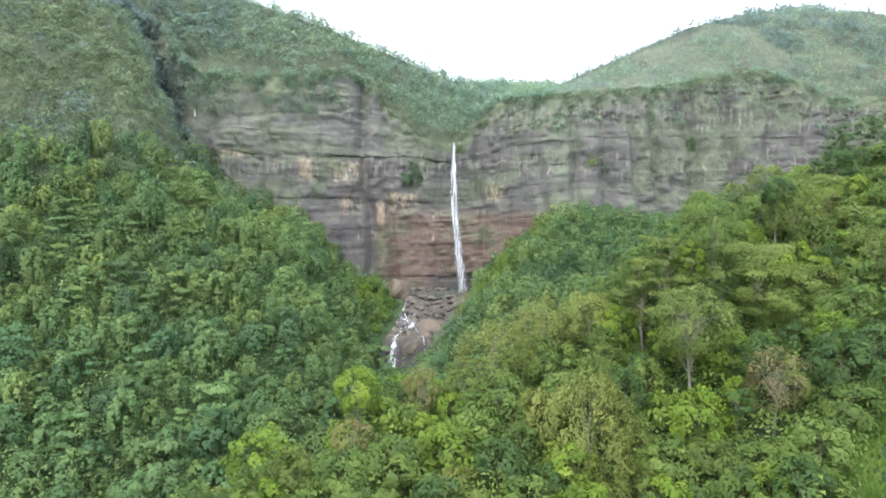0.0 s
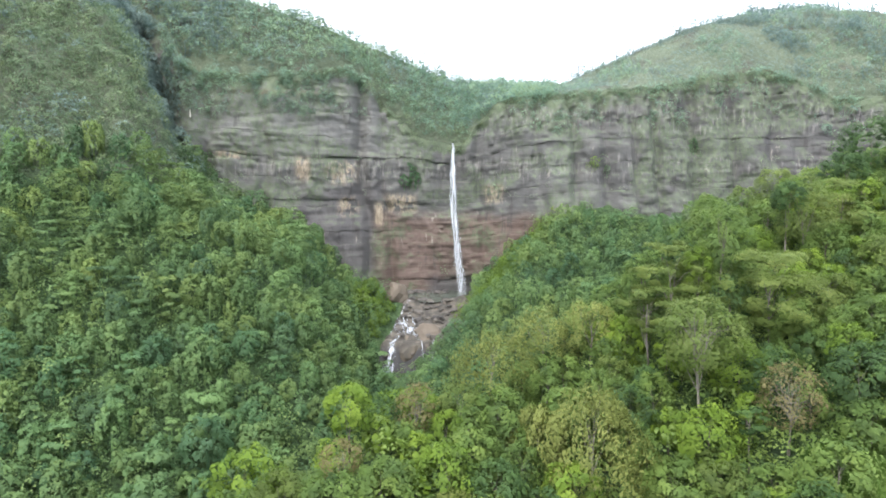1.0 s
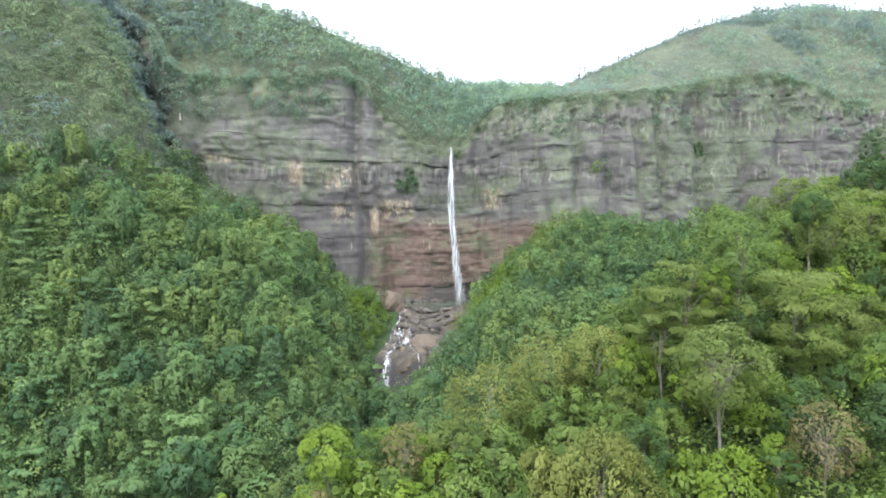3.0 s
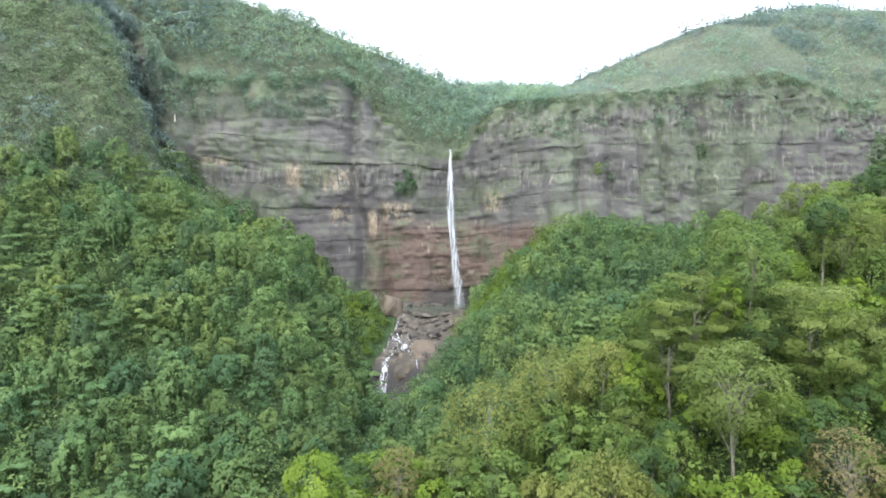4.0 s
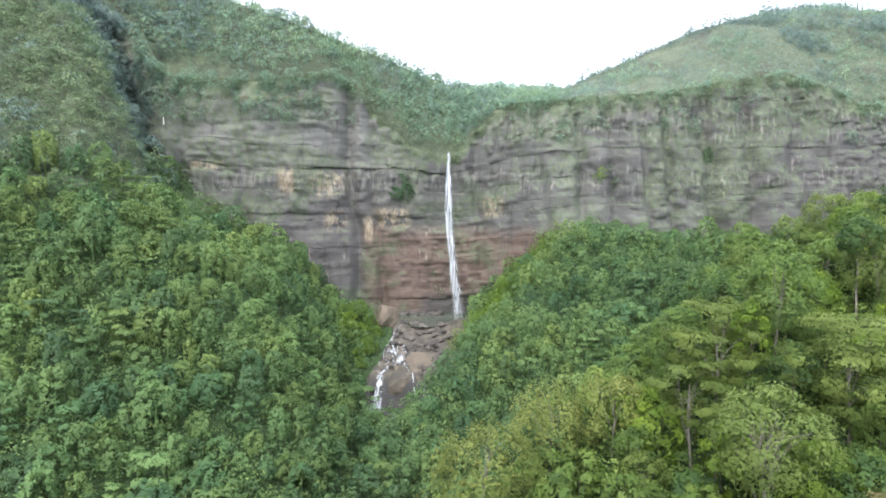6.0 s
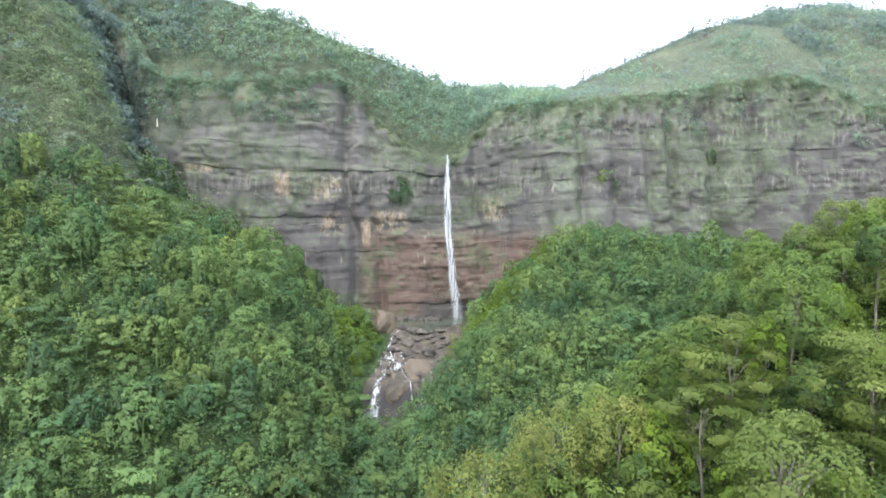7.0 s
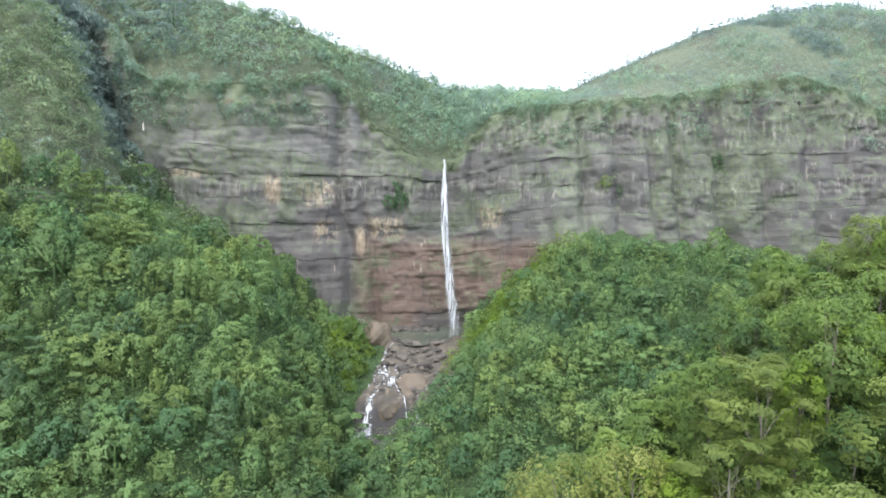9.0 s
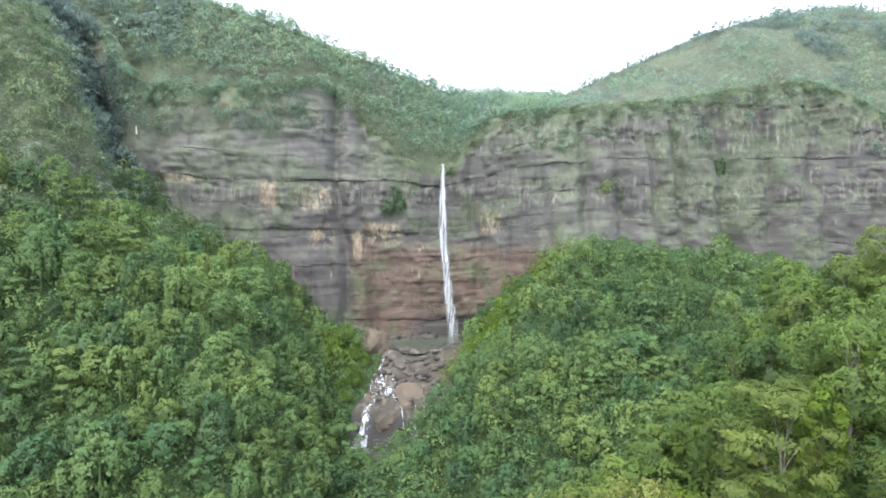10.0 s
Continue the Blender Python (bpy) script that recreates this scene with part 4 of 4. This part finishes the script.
wood("upland_trees", "small green trees scattered over the slopes above the cliff", "trees", tall, places[~west], LEAF_UPLAND_HAZE)
deep = west & (y > 216)
front = west & (y <= 216)
wood("gully_trees", "trees in the gully beside the bluff, blued for haze", "trees", tall, stand(x[deep], y[deep], 26, tall, 0.5, 1.2), LEAF_HAZE_BLUE)
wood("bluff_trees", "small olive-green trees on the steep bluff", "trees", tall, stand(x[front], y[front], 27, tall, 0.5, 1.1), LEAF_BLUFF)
x, y = scatter(4000, -150, -84, 226, 262, 2.6, lambda x, y: in_view_wedge(x, y) & (y > cliff_y(x) + 4) & (y < crest_y(x) - 2) & (fbm(x / 14, y / 14, 29) > -0.12), 27)
wood("gully_wood", "tall trees in the gully, paled and blued for haze", "trees", tall, stand(x, y, 28, tall, 0.6, 1.3), LEAF_HAZE_BLUE)
x, y = scatter(3000, -125, -90, 222, 250, 2.4, lambda x, y: in_view_wedge(x, y) & (y < cliff_y(x) - 1.5) & (y > 224 + 0.2 * (-90 - x)), 91)
wood("gully_foot_trees", "dark trees crowding the foot of the gully, blued for haze", "trees", wooded_far, stand(x, y, 92, wooded_far, 0.8, 1.5, 0.4), LEAF_HAZE_BLUE)
# small trees along the skyline, placed on the silhouette that the camera sees
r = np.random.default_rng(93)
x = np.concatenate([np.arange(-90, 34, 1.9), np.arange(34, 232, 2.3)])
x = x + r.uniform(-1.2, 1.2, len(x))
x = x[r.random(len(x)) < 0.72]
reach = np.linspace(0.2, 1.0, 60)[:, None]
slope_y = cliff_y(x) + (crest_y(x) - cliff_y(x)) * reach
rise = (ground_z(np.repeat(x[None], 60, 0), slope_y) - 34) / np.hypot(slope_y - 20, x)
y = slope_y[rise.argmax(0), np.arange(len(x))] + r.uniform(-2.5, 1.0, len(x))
skyline_rows = stand(x, y, 94, tall, 0.45, 1.0, 0.4)
skyline_rows[:, 3] *= np.where(x > 40, 1.35, 1.2) * r.uniform(0.7, 1.4, len(x))
u, v = scatter(6000, 100, 215, 262, 335, 2.6, lambda x, y: over(x, y) & (fbm(x / 15, y / 15, 97) > 0.02) & (x > 118 + 0.25 * (y - 262)), 98)
wood("hill_trees", "dark green trees and bushes in patches on the far hillside", "trees", tall, stand(u, v, 99, tall, 0.5, 1.1, 0.5), LEAF_HAZE_BLUE)
wood("crest_trees", "small trees standing in a loose row along the skyline", "trees", tall, skyline_rows, LEAF_HAZE_BLUE)
x, y = scatter(9000, -95, -22, 236, 262, 2.2, lambda x, y: (y > cliff_y(x) + 4.5) & (y < cliff_y(x) + 17) & (fbm(x / 12, y / 12, 83) > -0.08), 84)
wood("rim_thicket", "mixed green bushes on the slope just above the cliff", "scrub", tall, stand(x, y, 85, tall, 0.35, 0.8), LEAF_UPLAND_HAZE)
x, y = scatter(20000, -130, 0, 84, 225, 2.8, lambda x, y: in_view_wedge(x, y, 4) & ~near_stream(x, y) & (x < stream_x(y)) & (y < cliff_y(x) - 3) & (ground_z(x, y) < 46) & (spur_y(x) + 12 < y), 51)
u, v = scatter(16000, -24, 100, 96, 240, 3.1, lambda x, y: in_view_wedge(x, y, 4) & ~near_stream(x, y) & (x >= stream_x(y)) & (y < cliff_y(x) - 0.26 * np.maximum(0, rim_z(x) - ground_z(x, y)) * (x > 30) - 1) & (spur_y(x) + 10 < y) & (y > np.where(x < 22, 96, 132 + 0.95 * np.maximum(0, x - 35))) & ~((x < 13) & (y > 212)) & ~on_ridge(x, y, 5.0), 53)
x, y = np.concatenate([x, u]), np.concatenate([y, v])
wood("thicket", "low green thicket filling the gaps between the trees", "thicket", bush, stand(x, y, 52, bush, 1.1, 2.1, 0.5), LEAF_WOOD)
x, y = scatter(9000, 6, 50, 198, 242, 1.25, lambda x, y: on_ridge(x, y, 5.2) & (y < cliff_y(x) - 2), 57)
wood("ridge_creepers", "bright green creepers and ferns on the ridge below the cliff", "undergrowth", bush, stand(x, y, 58, bush, 0.9, 1.9, 0.1), LEAF_LIME)
under = [shape(350 + k, 1.5, 1.7, 2.4, 8, 36, 0.19, core=0) for k in range(3)]
x, y = scatter(14000, -40, 80, 42, 100, 1.8, lambda x, y: (np.abs(y - spur_y(x) + 17) < 32) & (y > 0.6 * np.abs(x) + 22) & ~((x > 35) & (y < 59.5 + 0.2 * (x - 36))), 19)
wood("undergrowth", "leafy green undergrowth and creepers between the trees", "undergrowth", under, stand(x, y, 20, under, 1.0, 2.1, 0.2), LEAF_MID)

# grass on the open bank
r = np.random.default_rng(41)
n = 22000
x, y = r.uniform(35, 55, n), r.uniform(46, 64, n)
ok = fbm(x / 6, y / 6, 43) > -0.35
x, y = x[ok], y[ok]
c = np.stack([x, y, ground_z(x, y) + 0.3], 1)
out = unit(np.stack([r.normal(0, 0.5, len(x)), r.normal(0, 0.5, len(x)), np.ones(len(x))], 1))
side = unit(np.cross(out, r.normal(0, 1, (len(x), 3))))
l = r.uniform(0.7, 1.5, len(x))[:, None]
v = np.stack([c - side * 0.12 - out * l * 0.5, c + side * 0.12 - out * l * 0.5, c + side * 0.03 + out * l * 0.5, c - side * 0.03 + out * l * 0.5], 1).reshape(-1, 3)
grass = new("grass", split_mesh("grass", v, np.arange(len(v)).reshape(-1, 4), np.repeat(np.clip(0.5 + fbm(x / 4, y / 4, 47), 0, 1), 4), GRASS_BLADE))
tagged(grass, "long bright green grass on the open bank", "grass", kind="stuff")

# ---------------------------------------------------------------- shrubs on the cliff's ledges
rows = []
r = np.random.default_rng(21)
for _ in range(520):
    k = int(r.integers(2, len(BEDS) - 3))
    x = r.uniform(-100, 160)
    z = float(bed_foot(np.array(x), k))
    if z > rim_z(x) - 1 or (-8 < x < 14 and z < 50) or (-45 < x < 25 and r.random() < 0.8) or float(fbm(np.array(x / 12), np.array(z / 8), 6)) < -0.05:
        continue
    rows.append((x, float(cliff_y(x)) + 1.0 - BEDS[k][1] - float(cliff_out(np.array(x), np.array(z), k)) + 0.3, z - 0.6, r.uniform(0.25, 0.75), r.uniform(0, 6), r.uniform(0.1, 0.8), r.integers(0, 5)))
brow = []
for _ in range(1050):
    x = r.uniform(-104, -26) if r.random() < 0.6 else r.uniform(24, 160)
    z = rim_z(x) + 0.5 - 16 * r.random() ** 1.7
    if float(fbm(np.array(x / 9), np.array(z / 6), 8)) < -0.06 - 0.25 * (z > rim_z(x) - 4):
        continue
    brow.append((x, float(cliff_y(x)) + 0.9 - float(cliff_out(np.array(x), np.array(z), 12)), z - 0.9, r.uniform(0.4, 1.0), r.uniform(0, 6), r.uniform(0.1, 0.9), r.integers(0, 5)))
for x in np.arange(-105, 165, 0.5):
    if r.random() < 0.75:
        x = x + r.uniform(-0.5, 0.5)
        z = float(rim_z(x))
        y = float(cliff_y(x)) + 1.0 - float(cliff_out(np.array(x), np.array(z), 15)) + r.uniform(-0.6, 3.0) * r.random()
        rows.append((x, y, z - r.uniform(0.8, 3.5), r.uniform(0.3, 0.95), r.uniform(0, 6), r.uniform(0.1, 0.9), r.integers(0, 5)))
for x, z, sc in ((20.5, 40.0, 0.9), (60, 50, 1.3), (62, 44, 1.1), (97, 52, 1.4), (-30, 38, 0.9)):
    rows.append((x, float(cliff_y(x)) + 0.6 - 0.8 * (sc > 2) - float(cliff_out(np.array(x), np.array(z), 10)), z, sc, x, 0.2, int(abs(x)) % 5))
snag_y = float(cliff_y(-91.0)) + 0.6 - float(cliff_out(np.array(-91.0), np.array(66.0), 12))
snag = new("dead_trunk", mesh_of("dead_trunk", *tube([(0, 0, -0.8), (0.15, -0.3, 1.2), (0.0, -0.4, 2.8), (0.35, -0.5, 4.2)], [0.55, 0.45, 0.36, 0.12], 8), DEAD_WOOD, True))
snag.matrix_world = pose(-91.8, snag_y - 0.2, 65.8) @ Matrix.Scale(0.55, 4)
tagged(snag, "bleached white dead trunk standing on the cliff ledge", "dead tree")
perch = [(x, float(cliff_y(x)) + 0.4 - float(cliff_out(np.array(x), np.array(z + 3), 8)), z, sc, 2.0 * x, 0.25, k) for k, (x, z, sc) in enumerate(((-14.6, 40.0, 0.95), (-10.4, 40.5, 0.95), (-12.4, 41.5, 1.1), (62.0, 44.5, 0.5), (97.0, 53.0, 0.75)))]
wood("cliff_bush", "dark green bushes perched on the cliff ledge beside the falls", "bush", wooded_far, perch, LEAF_WOOD_DARK)
tuft = [(x, float(cliff_y(x)) + 0.5 - float(cliff_out(np.array(x), np.array(z), 10)), z - 1, sc, 3.0 * x, 0.6, k) for k, (x, z, sc) in enumerate(((54.6, 48.6, 0.9), (56.2, 49.8, 1.0), (55.4, 47.2, 0.8), (57.2, 48.0, 0.8)))]
wood("bright_cliff_bush", "fresh yellow-green bush rooted in a crack of the cliff", "bush", leafy, tuft, LEAF_LIME)
wood("brow_scrub", "mixed green scrub hanging over the cliff's brow", "scrub", leafy, brow, LEAF_UPLAND_HAZE)
face_trees = []
for _ in range(520):
    x = r.uniform(-122, -91.5)
    z = r.uniform(66, float(rim_z(x)) + 1)
    if ((x + 106) / 4.5) ** 2 + ((z - 93) / 5) ** 2 < 1 or (x > -96 and z < 78) or (x > -99 and r.random() < 0.5):
        continue
    face_trees.append((x, float(cliff_y(x)) + 1.2 - float(cliff_out(np.array(x), np.array(z), 12)), z - 2.2, r.uniform(0.35, 0.85), r.uniform(0, 6), r.uniform(0.0, 0.8), r.integers(0, 3)))
wood("gully_face_trees", "trees clinging to the rock of the gully, blued for haze", "trees", tall, face_trees, LEAF_HAZE_BLUE)
wood("cliff_shrubs", "green shrubs and grass tufts rooted on the cliff ledges", "shrubs", bush, rows, LEAF_BLUFF)

# ---------------------------------------------------------------- pool, stream bed, falls
a = np.linspace(0, 2 * np.pi, 48, endpoint=False)
pr = 1 + 0.12 * np.sin(3 * a + 1) + 0.07 * np.sin(7 * a)
ring = np.stack([-2 + 17 * pr * np.cos(a), 236 + 16.5 * pr * np.sin(a), 0 * a], 1)
me = bpy.data.meshes.new("pool")
me.from_pydata([tuple(p) for p in ring], [], [tuple(range(48))])
me.materials.append(POOL)
tagged(new("pool_water", me), "still murky green pool at the foot of the waterfall", "water", kind="structure")

ux, uy = np.arange(-26, 14, 0.45), np.arange(178, 224, 0.4)
U, V = np.meshgrid(ux, uy, indexing="ij")
off = U - (stream_x(V) + 2.0)
bedz = stream_z(V)
steps = np.floor(bedz / 1.5 + 0.5 * fbm(U / 5, V / 5, 45)) * 1.5
bedz = 0.35 * bedz + 0.65 * steps + 0.7 + 0.9 * fbm(U / 3.0, V / 3.0, 44) + 0.045 * np.abs(off) ** 1.6 - 5.0 * step(off, 17, 21) - 6.0 * step(-off, 8, 11.5)
bedz = np.where((off > -8) & (off < 16), np.maximum(bedz, ground_z(U, V) + 0.15), bedz)
stream_bed = new("stream_bed", mesh_of("stream_bed", np.stack([U, V, bedz], -1).reshape(-1, 3), grid_faces(len(ux), len(uy)), STREAM_ROCK, False))
tagged(stream_bed, "stepped bare brown rock of the stream below the pool", "rock", kind="structure")


def bed_at(x, y):
    i = int(np.clip(round((x + 26) / 0.45), 0, len(ux) - 1))
    j = int(np.clip(round((y - 178) / 0.4), 0, len(uy) - 1))
    return float(bedz[i, j])


def boulder_mesh(seed, sub=3, material=None):
    bm = bmesh.new()
    bmesh.ops.create_icosphere(bm, subdivisions=sub, radius=1.0)
    for v in bm.verts:
        p = v.co.copy()
        k = 1 + 0.32 * noise.noise(p * 1.1 + Vector((seed * 3.1, 0, 0))) + 0.12 * noise.noise(p * 3.0 + Vector((0, seed, 0)))
        v.co = Vector((p.x, p.y, p.z * 0.8)) * k
        v.co.x = max(-0.85, min(0.88, v.co.x))
        v.co.z = max(-0.6, min(0.68, v.co.z))
    me = bpy.data.meshes.new("boulder")
    bm.to_mesh(me)
    bm.free()
    me.materials.append(material or BOULDER)
    return me


rocks = [boulder_mesh(k, 2) for k in range(6)]
big = new("boulder", boulder_mesh(11, 3, TAN_ROCK))
big.matrix_world = pose(-16.2, 222.0, 1.6, 0, 16, 25) @ Matrix.Diagonal((4.6, 4.2, 6.6, 1))
tagged(big, "huge pale brown boulder beside the pool's outlet", "boulder", "boulders in the stream")
slab = new("rock_slab", boulder_mesh(23, 3, TAN_ROCK))
slab.matrix_world = pose(-4.4, 200.8, bed_at(-4.4, 201) - 0.6, 26, -6, 20) @ Matrix.Diagonal((4.4, 5.4, 3.0, 1))
tagged(slab, "smooth tan-brown rock slab beside the cascade", "rock")
slab = new("rock_slab", boulder_mesh(29, 3, STREAM_ROCK))
slab.matrix_world = pose(-9.6, 195.4, bed_at(-9.0, 197) - 4.4, 4, 0, 8) @ Matrix.Diagonal((4.6, 2.6, 6.2, 1))
tagged(slab, "dark wet rock block under the cascade's lip", "rock")
slab = new("rock_slab", boulder_mesh(37, 3, STREAM_ROCK))
slab.matrix_world = pose(0.6, 196.0, bed_at(0.6, 197) - 3.6, 4, 0, -12) @ Matrix.Diagonal((5.0, 2.4, 5.0, 1))
tagged(slab, "brown rock step beside the cascade", "rock")
r = np.random.default_rng(31)
for _ in range(110):
    y = r.uniform(205, 223) if r.random() < 0.75 else r.uniform(192, 205)
    x = float(stream_x(y)) + 2 + r.normal(0, 6)
    if not -22 < x < 11:
        continue
    s = r.uniform(0.3, 0.85) if r.random() < 0.85 else r.uniform(0.9, 1.5)
    ob = new("boulder", rocks[r.integers(6)])
    ob.matrix_world = pose(x, y, bed_at(x, y) + 0.25 * s, r.uniform(-20, 20), r.uniform(-20, 20), r.uniform(0, 360)) @ Matrix.Diagonal((s * 1.2, s, s * 0.85, 1))
    tagged(ob, "weathered brown boulder lying in the stream", "boulder", "boulders in the stream")


for _ in range(26):
    x, s = r.uniform(-17, 1), r.uniform(0.6, 1.7)
    ob = new("boulder", rocks[r.integers(6)])
    ob.matrix_world = pose(x, r.uniform(241.5, 245) - 0.05 * x, 0.1 * s, r.uniform(-20, 20), r.uniform(-20, 20), r.uniform(0, 360)) @ Matrix.Diagonal((s * 1.5, s, s * 0.9, 1))
    tagged(ob, "dark wet boulder at the cliff foot beside the pool", "boulder", "boulders at the cliff foot")


def water_ribbon(name, pts, widths, material, parent, nu=9, bulge=0.25, seed=0):
    """A sheet of falling water along the points, bowed outward, with strands along it."""
    p = np.asarray(pts, float)
    s = np.linspace(0, 1, len(p))
    q = np.linspace(0, 1, 28)
    line3 = np.stack([np.interp(q, s, p[:, k]) for k in range(3)], 1)
    w = np.interp(q, s, widths)
    u = np.linspace(-0.5, 0.5, nu)
    x = line3[:, 0][:, None] + u[None] * w[:, None] + 0.12 * w[:, None] * fbm(u[None] * 3, q[:, None] * 9, 100 + seed)
    y = line3[:, 1][:, None] - bulge * w[:, None] * np.cos(u[None] * np.pi) + 0.25 * fbm(u[None] * 9, q[:, None] * 2, 110 + seed)
    z = np.repeat(line3[:, 2][:, None], nu, 1)
    me = mesh_of(name, np.stack([x, y, z], -1).reshape(-1, 3), grid_faces(28, nu), material, True)
    uv = me.uv_layers.new(name="UVMap")
    uu = np.stack([np.repeat(u[None] + 0.5, 28, 0), np.repeat(q[:, None], nu, 1)], -1).reshape(-1, 2)
    idx = np.empty(len(me.loops), np.int32)
    me.loops.foreach_get("vertex_index", idx)
    uv.data.foreach_set("uv", uu[idx].astype(np.float32).ravel())
    return part(name, me, parent)


falls = new("waterfall")
tagged(falls, "tall thin white waterfall dropping from the cliff notch into the pool", "waterfall", kind="structure")
water_ribbon("main_stream", [(4.2, 252.5, 57.6), (4.3, 249.6, 57.0), (4.2, 249.0, 48), (4.6, 248.2, 36), (5.6, 247.4, 22), (6.8, 246.6, 10), (7.8, 246.2, 0)], [0.8, 1.1, 2.0, 2.5, 3.0, 3.8, 4.8], FOAM, falls)
water_ribbon("side_strand", [(4.0, 249.3, 54), (3.2, 248.6, 44), (3.4, 248.0, 34), (4.6, 247.3, 22), (6.2, 246.6, 8), (7.2, 246.2, 0)], [0.3, 0.9, 1.0, 1.3, 1.9, 2.8], FOAM, falls, 6, seed=3)
water_ribbon("thin_strand", [(4.5, 249.2, 56), (5.0, 248.4, 42), (5.2, 248.0, 30), (6.6, 247.0, 14), (8.4, 246.4, 0)], [0.4, 0.8, 0.9, 1.3, 2.2], FOAM, falls, 6, seed=5)

casc = new("cascade")
tagged(casc, "white water tumbling over the rock steps of the stream", "cascade", kind="structure")
def over_rock(pts, widths, seed):
    dense = []
    p = np.asarray(pts, float)
    for q in np.linspace(0, 1, 40):
        x, y = np.interp(q, np.linspace(0, 1, len(p)), p[:, 0]), np.interp(q, np.linspace(0, 1, len(p)), p[:, 1])
        dense.append((x, y - 0.3, bed_at(x, y) + 0.35))
    water_ribbon("cascade_sheet", dense, np.interp(np.linspace(0, 1, 40), np.linspace(0, 1, len(widths)), widths), FOAM_THIN, casc, 7, 0.1, seed)


over_rock([(-10.5, 219), (-12.5, 215), (-13.5, 211)], [0.5, 0.8, 1.0], 7)
over_rock([(-12.0, 211), (-12.5, 208), (-11.0, 204.5)], [0.7, 1.0, 1.5], 8)
over_rock([(-10.2, 204), (-9.8, 202), (-10.6, 200)], [1.8, 2.6, 2.2], 15)
r = np.random.default_rng(71)
for k in range(46):
    x, y = r.uniform(-15.5, -6.0), r.uniform(200.5, 213)
    over_rock([(x, y), (x + r.uniform(-0.6, 0.6), y - 1.3), (x + r.uniform(-0.9, 0.9), y - 2.4)], [0.3, r.uniform(0.4, 1.3), 0.4], 20 + k)
over_rock([(-11.0, 199.0), (-14.0, 196.6), (-15.0, 194.2)], [1.1, 1.5, 2.0], 9)
over_rock([(-14.8, 194.6), (-15.4, 192.4), (-16.0, 190)], [2.0, 3.6, 5.0], 10)
over_rock([(-15.0, 194.2), (-16.2, 192.2), (-17.4, 189.6)], [1.0, 1.9, 2.8], 12)
over_rock([(-8.5, 198), (-6.4, 195.5), (-5.4, 192.5)], [0.4, 0.4, 0.5], 11)
over_rock([(-2.7, 197), (-2.6, 194.5), (-2.8, 192)], [0.4, 0.5, 0.6], 13)
over_rock([(-0.8, 199), (-0.3, 195.5), (-0.6, 192)], [0.3, 0.4, 0.5], 17)
